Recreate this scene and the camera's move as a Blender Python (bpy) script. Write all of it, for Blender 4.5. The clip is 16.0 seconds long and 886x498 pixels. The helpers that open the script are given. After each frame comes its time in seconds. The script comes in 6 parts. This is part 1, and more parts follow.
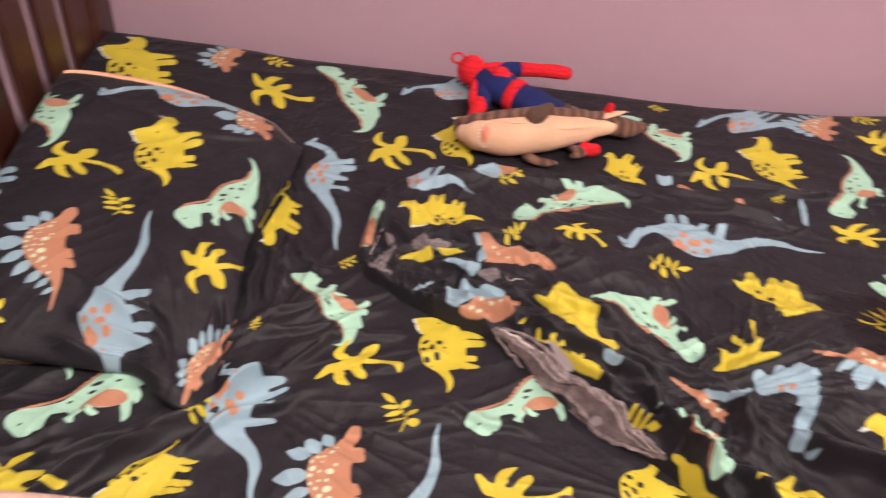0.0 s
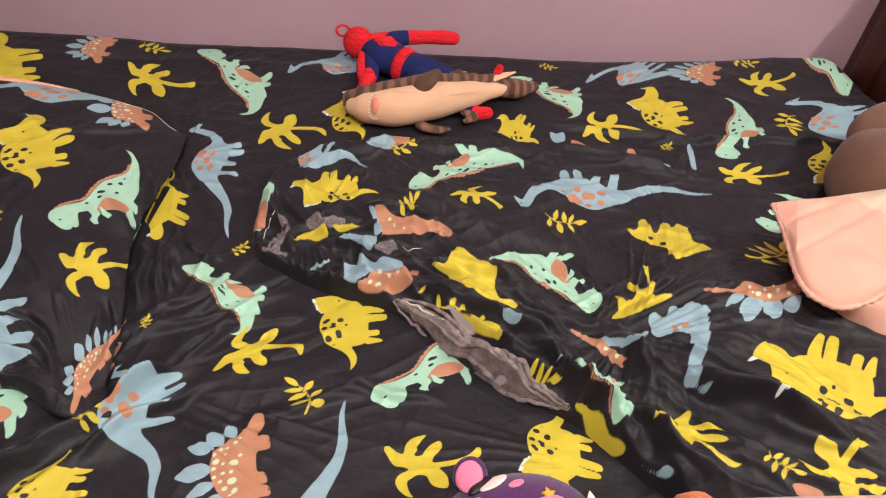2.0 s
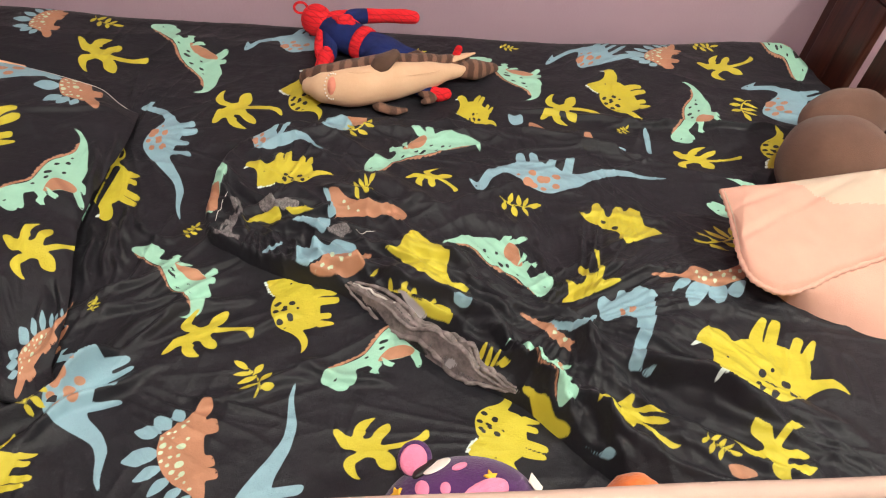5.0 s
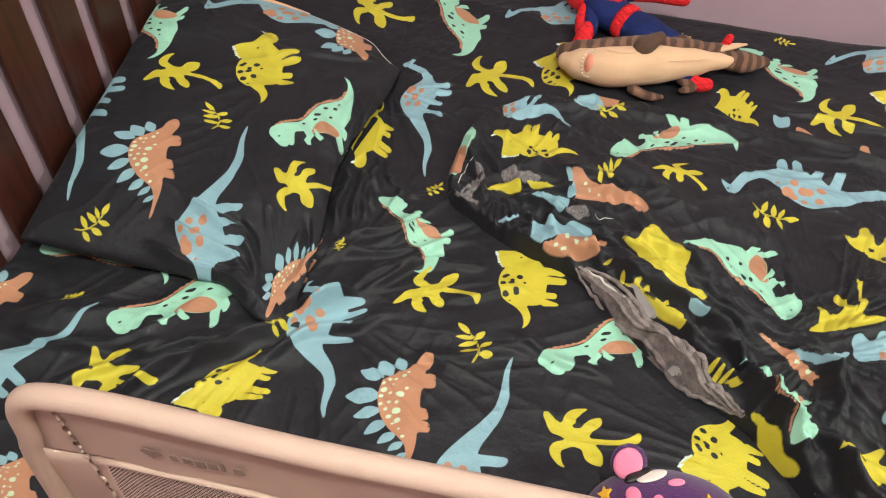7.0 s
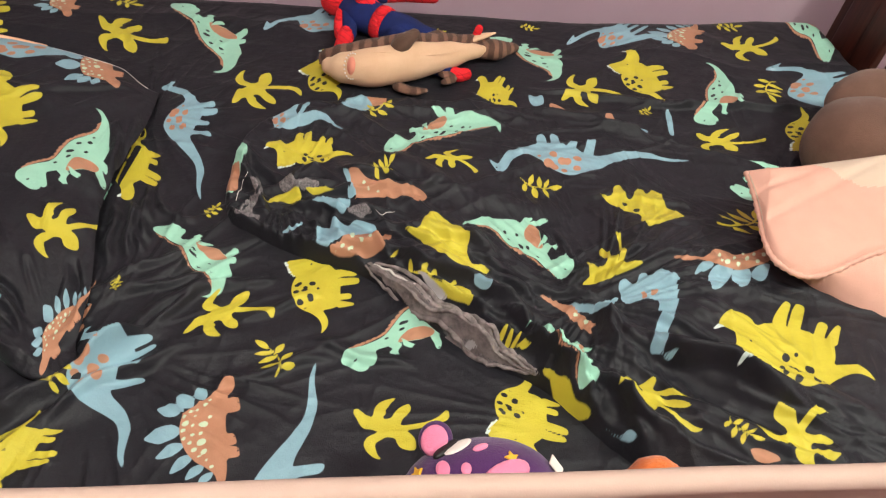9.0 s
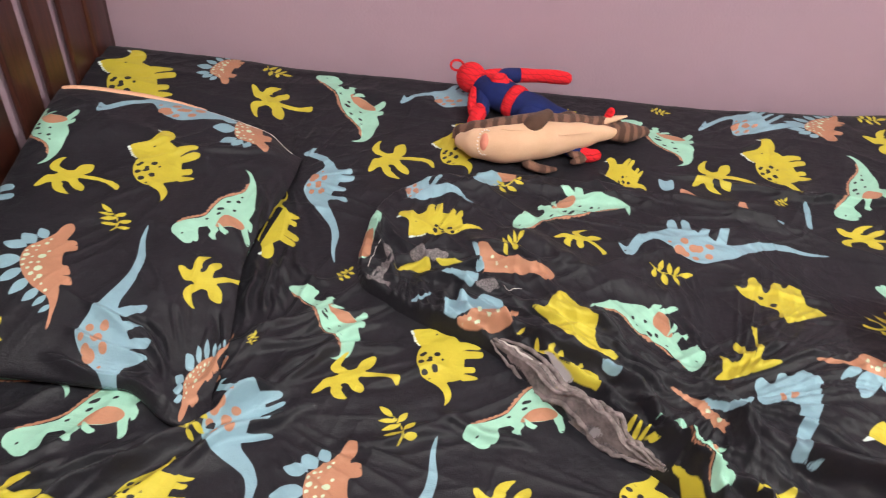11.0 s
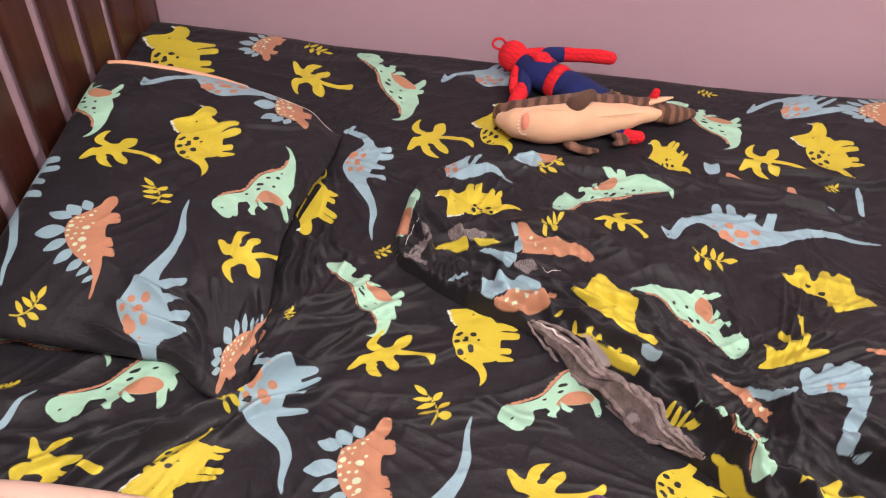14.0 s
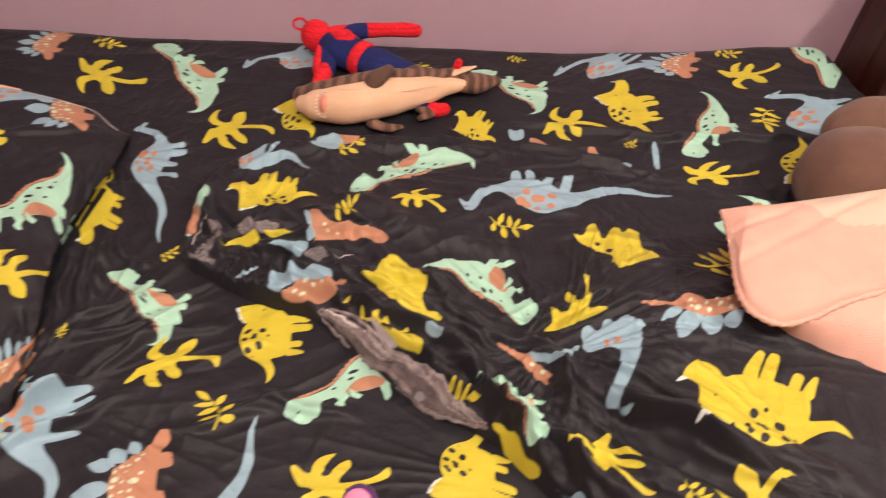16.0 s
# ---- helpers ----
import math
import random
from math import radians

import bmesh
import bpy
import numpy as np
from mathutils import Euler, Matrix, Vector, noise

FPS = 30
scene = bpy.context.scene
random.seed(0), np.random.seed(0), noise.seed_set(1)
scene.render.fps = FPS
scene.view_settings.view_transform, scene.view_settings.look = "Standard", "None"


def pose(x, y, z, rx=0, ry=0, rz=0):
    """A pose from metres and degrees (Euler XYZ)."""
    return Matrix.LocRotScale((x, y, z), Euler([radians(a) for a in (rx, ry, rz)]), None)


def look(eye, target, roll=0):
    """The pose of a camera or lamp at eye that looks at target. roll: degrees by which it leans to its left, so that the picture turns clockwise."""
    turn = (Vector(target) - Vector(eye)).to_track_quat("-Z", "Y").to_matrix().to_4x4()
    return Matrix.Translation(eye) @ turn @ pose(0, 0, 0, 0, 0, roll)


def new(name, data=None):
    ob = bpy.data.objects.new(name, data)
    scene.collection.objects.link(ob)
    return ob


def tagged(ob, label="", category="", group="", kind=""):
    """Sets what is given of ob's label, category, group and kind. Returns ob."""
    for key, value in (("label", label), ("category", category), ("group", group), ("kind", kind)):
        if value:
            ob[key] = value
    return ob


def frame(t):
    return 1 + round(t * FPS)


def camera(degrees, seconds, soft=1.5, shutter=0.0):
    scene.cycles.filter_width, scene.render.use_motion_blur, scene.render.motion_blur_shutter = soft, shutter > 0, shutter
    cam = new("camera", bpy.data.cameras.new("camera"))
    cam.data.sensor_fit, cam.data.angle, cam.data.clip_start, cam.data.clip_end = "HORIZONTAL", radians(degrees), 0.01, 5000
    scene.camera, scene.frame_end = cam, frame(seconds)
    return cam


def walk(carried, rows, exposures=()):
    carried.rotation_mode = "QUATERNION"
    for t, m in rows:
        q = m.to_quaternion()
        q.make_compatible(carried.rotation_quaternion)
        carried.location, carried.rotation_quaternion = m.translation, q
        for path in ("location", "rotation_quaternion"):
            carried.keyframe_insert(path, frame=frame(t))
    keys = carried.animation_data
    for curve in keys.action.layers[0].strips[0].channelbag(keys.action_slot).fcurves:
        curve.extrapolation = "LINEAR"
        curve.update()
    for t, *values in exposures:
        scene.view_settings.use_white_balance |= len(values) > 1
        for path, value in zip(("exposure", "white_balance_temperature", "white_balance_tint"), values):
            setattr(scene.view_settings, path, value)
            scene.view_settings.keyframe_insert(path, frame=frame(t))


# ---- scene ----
cam = camera(62.0, 16.0, soft=1.1, shutter=0.4)
PATH = [
    (0, (0.551, -0.059, 1.384), (0.718, 1.421, 0.049), 8.5),
    (0.5, (0.606, -0.067, 1.401), (1.01, 1.385, 0.087), 10.0),
    (1, (0.615, -0.063, 1.383), (1.019, 1.363, 0.041), 8.9),
    (1.5, (0.606, -0.061, 1.383), (0.976, 1.359, 0.025), 8.1),
    (2, (0.603, -0.06, 1.379), (0.957, 1.359, 0.016), 8.0),
    (2.5, (0.597, -0.062, 1.382), (0.958, 1.357, 0.021), 8.7),
    (3, (0.605, -0.066, 1.384), (0.986, 1.353, 0.027), 9.2),
    (3.5, (0.607, -0.061, 1.379), (1.016, 1.345, 0.018), 9.8),
    (3.7, (0.611, -0.059, 1.379), (1.031, 1.337, 0.01), 9.9),
    (5.8, (0.63, -0.058, 1.401), (1.054, 1.291, -0.013), 11.1),
    (6, (0.628, -0.052, 1.39), (0.98, 1.305, -0.036), 10.0),
    (6.5, (0.607, -0.046, 1.383), (0.719, 1.3, -0.093), 7.9),
    (7, (0.575, -0.041, 1.384), (0.488, 1.276, -0.118), 5.2),
    (7.5, (0.576, -0.046, 1.389), (0.564, 1.294, -0.096), 6.3),
    (8, (0.613, -0.055, 1.392), (0.925, 1.265, -0.078), 10.1),
    (8.2, (0.623, -0.053, 1.383), (1.02, 1.238, -0.092), 11.0),
    (10.3, (0.604, -0.062, 1.4), (0.868, 1.392, 0.052), 6.8),
    (10.5, (0.597, -0.056, 1.396), (0.815, 1.411, 0.054), 6.6),
    (11, (0.572, -0.046, 1.392), (0.706, 1.437, 0.057), 6.8),
    (11.5, (0.564, -0.041, 1.391), (0.629, 1.446, 0.055), 6.0),
    (12, (0.576, -0.041, 1.382), (0.635, 1.425, 0.023), 5.3),
    (12.5, (0.58, -0.045, 1.384), (0.655, 1.409, 0.013), 5.5),
    (13, (0.573, -0.047, 1.388), (0.652, 1.416, 0.026), 6.3),
    (13.5, (0.566, -0.045, 1.387), (0.627, 1.419, 0.026), 6.6),
    (14, (0.571, -0.043, 1.381), (0.609, 1.409, 0.005), 5.5),
    (14.5, (0.587, -0.051, 1.376), (0.635, 1.386, -0.014), 5.0),
    (15, (0.606, -0.06, 1.38), (0.702, 1.36, -0.025), 5.2),
    (15.5, (0.652, -0.066, 1.388), (0.812, 1.353, -0.011), 4.1),
    (16, (0.748, -0.025, 1.395), (1.021, 1.366, -0.015), 6.3),
]
EXPOSURES = [
    (0.0, 0.02, 6800, 22),
    (0.8, -0.08, 6700, 14),
    (3.7, -0.08, 6600, 12),
    (6.0, -0.02, 6250, -7),
    (7.6, -0.04, 6150, -6),
    (8.2, -0.16, 6600, 5),
    (10.4, -0.02, 5300, -16),
    (10.8, 0.0, 5800, -4),
    (11.5, 0.04, 6400, 17),
    (14.5, 0.04, 6700, 18),
    (16.0, -0.06, 7200, 20),
]
walk(cam, [(t, look(eye, target, roll)) for t, eye, target, roll in PATH], EXPOSURES)

# ---- light: two unseen bare bulbs in a closed room, one added as fill ----
world = bpy.data.worlds.new("room_air")
scene.world = world
world.use_nodes = True
world.node_tree.nodes["Background"].inputs["Color"].default_value = (1.0, 0.86, 0.78, 1)
world.node_tree.nodes["Background"].inputs["Strength"].default_value = 0.08

# two unseen bulbs: one towards the bed's foot, one behind the camera as fill
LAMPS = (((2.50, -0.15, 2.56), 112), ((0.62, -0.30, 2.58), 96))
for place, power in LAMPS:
    bulb_light = bpy.data.lights.new("unseen_bulb", "POINT")
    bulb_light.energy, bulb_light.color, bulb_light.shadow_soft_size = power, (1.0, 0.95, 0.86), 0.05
    new("unseen_bulb", bulb_light).location = place


# ---- materials ----
def material(name, roughness=0.8):
    m = bpy.data.materials.new(name)
    m.use_nodes = True
    bsdf = m.node_tree.nodes["Principled BSDF"]
    bsdf.inputs["Roughness"].default_value = roughness
    return m, m.node_tree, bsdf


def node(tree, kind, **values):
    n = tree.nodes.new(kind)
    for key, value in values.items():
        n.inputs[key.replace("_", " ")].default_value = value
    return n


def math_node(tree, operation, a, b=None):
    n = tree.nodes.new("ShaderNodeMath")
    n.operation = operation
    for i, v in enumerate((a, b)):
        if v is None:
            continue
        if isinstance(v, (int, float)):
            n.inputs[i].default_value = v
        else:
            tree.links.new(v, n.inputs[i])
    return n.outputs[0]


def mixed(tree, factor, a, b, blend="MIX"):
    n = tree.nodes.new("ShaderNodeMix")
    n.data_type, n.blend_type = "RGBA", blend
    for socket, v in ((n.inputs["Factor"], factor), (n.inputs["A"], a), (n.inputs["B"], b)):
        if isinstance(v, (int, float)):
            socket.default_value = v
        elif isinstance(v, tuple):
            socket.default_value = (*v, 1) if len(v) == 3 else v
        else:
            tree.links.new(v, socket)
    return n.outputs["Result"]


def noise_at(tree, scale, detail=3.0, stretch=None, rough=0.6):
    coord = tree.nodes.new("ShaderNodeTexCoord")
    out = coord.outputs["Object"]
    if stretch:
        mp = tree.nodes.new("ShaderNodeMapping")
        mp.inputs["Scale"].default_value = stretch
        tree.links.new(out, mp.inputs["Vector"])
        out = mp.outputs["Vector"]
    n = node(tree, "ShaderNodeTexNoise", Scale=scale, Detail=detail, Roughness=rough)
    tree.links.new(out, n.inputs["Vector"])
    return n.outputs["Fac"]


def ramp(tree, fac, lo, hi):
    n = tree.nodes.new("ShaderNodeMapRange")
    n.inputs["From Min"].default_value, n.inputs["From Max"].default_value = lo, hi
    tree.links.new(fac, n.inputs["Value"])
    return n.outputs["Result"]


def bump(tree, bsdf, height, distance, strength=1.0):
    b = node(tree, "ShaderNodeBump", Strength=strength, Distance=distance)
    tree.links.new(height, b.inputs["Height"])
    tree.links.new(b.outputs["Normal"], bsdf.inputs["Normal"])


def surface(name, dark, light, roughness, scale, grain, depth, stretch=None, sheen=0.0, coat=0.0):
    """A material that varies between two colours at a broad and a fine scale, with a fine relief."""
    m, tree, bsdf = material(name, roughness)
    broad, fine = noise_at(tree, scale, 4, stretch), noise_at(tree, grain, 2, stretch)
    blend = math_node(tree, "ADD", math_node(tree, "MULTIPLY", ramp(tree, broad, 0.3, 0.7), 0.7), math_node(tree, "MULTIPLY", fine, 0.3))
    tree.links.new(mixed(tree, blend, dark, light), bsdf.inputs["Base Color"])
    bsdf.inputs["Sheen Weight"].default_value, bsdf.inputs["Coat Weight"].default_value = sheen, coat
    bump(tree, bsdf, fine, depth)
    return m


PLUM, YELLOW, TEAL, BLUE, TAN, MINT = (0.0080, 0.0076, 0.0110), (0.53, 0.45, 0.038), (0.33, 0.60, 0.46), (0.24, 0.385, 0.455), (0.43, 0.205, 0.12), (0.54, 0.68, 0.49)
LAYERS = (("ridge", TAN), ("blue", BLUE), ("teal", TEAL), ("yellow", YELLOW), ("tan", TAN), ("tealtop", TEAL), ("mint", MINT), ("ink", (0.014, 0.014, 0.018)), ("white", (0.62, 0.72, 0.68)), ("grey", (0.16, 0.145, 0.15)), ("pale", (0.42, 0.39, 0.40)))


def printed_cotton():
    m, tree, bsdf = material("printed_cotton", 0.55)
    colour = mixed(tree, noise_at(tree, 5, 4), PLUM, tuple(c * 1.5 for c in PLUM))
    for layer, paint in LAYERS:
        attribute = tree.nodes.new("ShaderNodeAttribute")
        attribute.attribute_name = "print_" + layer
        inside = ramp(tree, attribute.outputs["Fac"], -0.0005, 0.0005)
        if layer == "grey":
            paint = mixed(tree, ramp(tree, noise_at(tree, 420, 2, (1, 0.25, 1)), 0.3, 0.7), (0.07, 0.062, 0.066), (0.25, 0.22, 0.225))
        colour = mixed(tree, inside, colour, paint)
    tone = ramp(tree, noise_at(tree, 30, 5), 0.2, 0.8)
    colour = mixed(tree, math_node(tree, "MULTIPLY", tone, 0.16), colour, (0.10, 0.09, 0.09), "MULTIPLY")
    tree.links.new(colour, bsdf.inputs["Base Color"])
    weave = math_node(tree, "ADD", noise_at(tree, 900, 1, (1, 0.3, 1)), noise_at(tree, 900, 1, (0.3, 1, 1)))
    creases = math_node(tree, "MULTIPLY", noise_at(tree, 20, 3, (1.0, 1.3, 1.0), 0.5), 14.0)
    bump(tree, bsdf, math_node(tree, "ADD", weave, creases), 0.0004, 0.9)
    bsdf.inputs["Sheen Weight"].default_value = 0.03
    bsdf.inputs["Specular IOR Level"].default_value = 0.30
    return m


def stained_wood():
    m, tree, bsdf = material("dark_stained_wood", 0.24)
    grain = noise_at(tree, 9, 6, (9, 9, 0.7))
    fine = noise_at(tree, 60, 4, (6, 6, 0.3))
    colour = mixed(tree, ramp(tree, grain, 0.3, 0.72), (0.018, 0.0045, 0.0035), (0.075, 0.019, 0.010))
    colour = mixed(tree, math_node(tree, "MULTIPLY", ramp(tree, fine, 0.45, 0.75), 0.4), colour, (0.012, 0.004, 0.003))
    tree.links.new(colour, bsdf.inputs["Base Color"])
    tree.links.new(ramp(tree, noise_at(tree, 3, 3), -1.2, 2.6), bsdf.inputs["Roughness"])
    bsdf.inputs["Coat Weight"].default_value, bsdf.inputs["Coat Roughness"].default_value = 0.22, 0.2
    bump(tree, bsdf, fine, 0.0003)
    return m


def painted_wall():
    m, tree, bsdf = material("lilac_wall_paint", 0.72)
    colour = mixed(tree, ramp(tree, noise_at(tree, 1.4, 4), 0.3, 0.7), (0.40, 0.278, 0.335), (0.43, 0.30, 0.358))
    colour = mixed(tree, math_node(tree, "MULTIPLY", ramp(tree, noise_at(tree, 9, 5), 0.55, 0.8), 0.25), colour, (0.37, 0.258, 0.305))
    tree.links.new(colour, bsdf.inputs["Base Color"])
    bump(tree, bsdf, math_node(tree, "ADD", noise_at(tree, 160, 3), noise_at(tree, 14, 2)), 0.0006)
    return m


def striped_fur():
    """Brown plush with darker bands across its length."""
    m, tree, bsdf = material("striped_brown_plush", 0.95)
    coord = tree.nodes.new("ShaderNodeTexCoord")
    wave = node(tree, "ShaderNodeTexWave", Scale=15.0, Distortion=7.0, Detail=4.0)
    tree.links.new(coord.outputs["Object"], wave.inputs["Vector"])
    band = ramp(tree, wave.outputs["Fac"], 0.35, 0.75)
    colour = mixed(tree, band, (0.075, 0.034, 0.022), (0.215, 0.108, 0.070))
    colour = mixed(tree, math_node(tree, "MULTIPLY", noise_at(tree, 300, 2), 0.5), colour, (0.05, 0.025, 0.016))
    tree.links.new(colour, bsdf.inputs["Base Color"])
    bsdf.inputs["Sheen Weight"].default_value = 0.06
    bump(tree, bsdf, math_node(tree, "ADD", noise_at(tree, 420, 3), noise_at(tree, 60, 2)), 0.0010)
    return m


def knitted_red():
    """Red chenille with darker lines woven both ways."""
    m, tree, bsdf = material("red_chenille", 0.9)
    coord = tree.nodes.new("ShaderNodeTexCoord")
    lines = None
    for direction in ("DIAGONAL", "Z"):
        wave = node(tree, "ShaderNodeTexWave", Scale=36.0, Distortion=3.0, Detail=1.0)
        wave.bands_direction = direction
        tree.links.new(coord.outputs["Object"], wave.inputs["Vector"])
        line = ramp(tree, wave.outputs["Fac"], 0.07, 0.0)
        lines = line if lines is None else math_node(tree, "MAXIMUM", lines, line)
    colour = mixed(tree, noise_at(tree, 25, 3), (0.62, 0.004, 0.012), (0.80, 0.010, 0.022))
    colour = mixed(tree, math_node(tree, "MULTIPLY", lines, 0.6), colour, (0.24, 0.004, 0.010))
    tree.links.new(colour, bsdf.inputs["Base Color"])
    bump(tree, bsdf, math_node(tree, "SUBTRACT", noise_at(tree, 380, 2), lines), 0.0016, 0.9)
    return m


def net():
    """Woven mesh with real holes: the threads are opaque, the rest is clear."""
    m, tree, bsdf = material("woven_net", 0.8)
    coord = tree.nodes.new("ShaderNodeTexCoord")
    total = None
    for angle in (35, -35):
        mp = tree.nodes.new("ShaderNodeMapping")
        mp.inputs["Rotation"].default_value = (0, radians(angle), 0)
        tree.links.new(coord.outputs["Object"], mp.inputs["Vector"])
        wave = node(tree, "ShaderNodeTexWave", Scale=110.0)
        wave.bands_direction = "X"
        tree.links.new(mp.outputs["Vector"], wave.inputs["Vector"])
        thread = math_node(tree, "GREATER_THAN", wave.outputs["Fac"], 0.72)
        total = thread if total is None else math_node(tree, "MAXIMUM", total, thread)
    bsdf.inputs["Base Color"].default_value = (0.62, 0.47, 0.40, 1)
    tree.links.new(total, bsdf.inputs["Alpha"])
    return m


COTTON, WOOD, WALL_PAINT, STRIPED, RED, NET = printed_cotton(), stained_wood(), painted_wall(), striped_fur(), knitted_red(), net()
PEACH_PLUSH = surface("peach_plush", (0.58, 0.365, 0.225), (0.68, 0.46, 0.30), 0.95, 14, 420, 0.0006, sheen=0.08)
MOUTH_PINK = surface("pink_felt", (0.62, 0.22, 0.15), (0.72, 0.29, 0.20), 0.95, 20, 300, 0.0008)
WHITE_FELT = surface("white_felt", (0.70, 0.64, 0.58), (0.80, 0.74, 0.68), 0.9, 20, 300, 0.0006)
BLUE_PLUSH = surface("navy_plush", (0.0015, 0.007, 0.060), (0.004, 0.014, 0.115), 0.95, 30, 420, 0.0012)
BROWN_PLUSH = surface("brown_plush", (0.075, 0.036, 0.024), (0.17, 0.088, 0.06), 0.95, 7, 400, 0.0012, sheen=0.1)
DARK_PLUSH = surface("dark_brown_plush", (0.055, 0.027, 0.017), (0.125, 0.065, 0.042), 0.95, 9, 400, 0.0012, sheen=0.08)
PURPLE_PLUSH = surface("purple_plush", (0.040, 0.006, 0.065), (0.075, 0.012, 0.11), 0.9, 14, 420, 0.0014, sheen=0.2)
PINK_PLUSH = surface("pink_plush", (0.66, 0.17, 0.30), (0.76, 0.24, 0.37), 0.9, 14, 400, 0.001, sheen=0.2)
ORANGE_PLUSH = surface("orange_plush", (0.55, 0.11, 0.02), (0.68, 0.17, 0.03), 0.9, 14, 300, 0.002, sheen=0.2)
STAR_YELLOW = surface("yellow_felt", (0.70, 0.36, 0.02), (0.80, 0.45, 0.04), 0.9, 20, 300, 0.0006)
BLACK_FELT = surface("black_felt", (0.008, 0.006, 0.006), (0.016, 0.012, 0.012), 0.5, 20, 300, 0.0004)
QUILT_PINK = surface("peach_quilted_cotton", (0.56, 0.31, 0.24), (0.64, 0.37, 0.29), 0.85, 9, 520, 0.0006)
QUILT_CREAM = surface("cream_cotton", (0.50, 0.39, 0.30), (0.57, 0.45, 0.35), 0.85, 9, 520, 0.0006)
HEATHER = surface("grey_heather_lining", (0.060, 0.048, 0.048), (0.30, 0.245, 0.24), 0.9, 60, 330, 0.0012)
THREAD = surface("pale_thread", (0.50, 0.46, 0.44), (0.60, 0.55, 0.52), 0.8, 30, 300, 0.0002)
LINING = surface("peach_lining", (0.68, 0.36, 0.22), (0.78, 0.44, 0.28), 0.8, 12, 500, 0.0005)
RAIL_CLOTH = surface("pale_rail_cloth", (0.41, 0.285, 0.235), (0.47, 0.335, 0.28), 0.75, 6, 600, 0.0002)
RAIL_PRINT = surface("grey_print", (0.19, 0.13, 0.11), (0.23, 0.16, 0.13), 0.8, 20, 300, 0.0002)
FLOOR_WOOD = surface("brown_floorboard", (0.16, 0.085, 0.045), (0.27, 0.15, 0.08), 0.45, 3, 60, 0.0004, (1, 9, 1))
CEILING_PAINT = surface("white_ceiling_paint", (0.74, 0.72, 0.69), (0.80, 0.78, 0.75), 0.9, 2, 120, 0.0006)
MATTRESS_CLOTH = surface("white_mattress_ticking", (0.60, 0.58, 0.55), (0.70, 0.68, 0.64), 0.9, 8, 300, 0.0006)
METAL = surface("brushed_metal", (0.35, 0.34, 0.33), (0.45, 0.44, 0.42), 0.35, 8, 200, 0.0002)
METAL.node_tree.nodes["Principled BSDF"].inputs["Metallic"].default_value = 1.0
lamp_glass, lamp_tree, lamp_bsdf = material("lit_lamp_glass", 0.4)
lamp_bsdf.inputs["Base Color"].default_value = (0.9, 0.85, 0.78, 1)
lamp_bsdf.inputs["Emission Color"].default_value, lamp_bsdf.inputs["Emission Strength"].default_value = (1.0, 0.80, 0.62, 1), 3.0


# ---- building helpers ----
def link_mesh(name, bm, mats, parent=None, soft=True):
    me = bpy.data.meshes.new(name)
    bmesh.ops.recalc_face_normals(bm, faces=bm.faces)
    bm.to_mesh(me)
    bm.free()
    for m in mats if isinstance(mats, (list, tuple)) else [mats]:
        me.materials.append(m)
    if soft:
        me.polygons.foreach_set("use_smooth", [True] * len(me.polygons))
    ob = new(name, me)
    ob.parent = parent
    return ob


def part(name, bm, mats, parent, label="", soft=True):
    return tagged(link_mesh(name, bm, mats, parent, soft), label)


def base(name, label, category, at=(0, 0, 0), group="", kind=""):
    ob = new(name)
    ob.location = at
    ob.empty_display_size = 0.05
    return tagged(ob, label, category, group, kind)


def box(x0, x1, y0, y1, z0, z1, edge=0.0, steps=2):
    bm = bmesh.new()
    bmesh.ops.create_cube(bm, size=1, matrix=Matrix.Translation(((x0 + x1) / 2, (y0 + y1) / 2, (z0 + z1) / 2)) @ Matrix.Diagonal((x1 - x0, y1 - y0, z1 - z0, 1)))
    if edge:
        bmesh.ops.bevel(bm, geom=bm.edges[:], offset=edge, segments=steps, affect="EDGES", profile=0.5)
    return bm


def join(*bms):
    out = bmesh.new()
    for bm in bms:
        me = bpy.data.meshes.new("joint")
        bm.to_mesh(me)
        out.from_mesh(me)
        bpy.data.meshes.remove(me)
        bm.free()
    return out


def tube(points, radii, sides=14, flat=1.0, up=(0, 0, 1), mat=0):
    """A closed, rounded limb through points with these radii. flat squeezes it along its up side."""
    bm, rings = bmesh.new(), []
    pts = [Vector(p) for p in points]
    for i, p in enumerate(pts):
        way = (pts[min(i + 1, len(pts) - 1)] - pts[max(i - 1, 0)]).normalized()
        side = way.cross(Vector(up))
        side = side.normalized() if side.length > 1e-4 else Vector((1, 0, 0))
        top = side.cross(way).normalized()
        rings.append([bm.verts.new(p + (side * math.cos(a) + top * math.sin(a) * flat) * radii[i]) for a in (2 * math.pi * k / sides for k in range(sides))])
    for a, b in zip(rings, rings[1:]):
        for k in range(sides):
            bm.faces.new((a[k], a[(k + 1) % sides], b[(k + 1) % sides], b[k]))
    bm.faces.new(rings[0]), bm.faces.new(rings[-1])
    for f in bm.faces:
        f.material_index = mat
    return bm


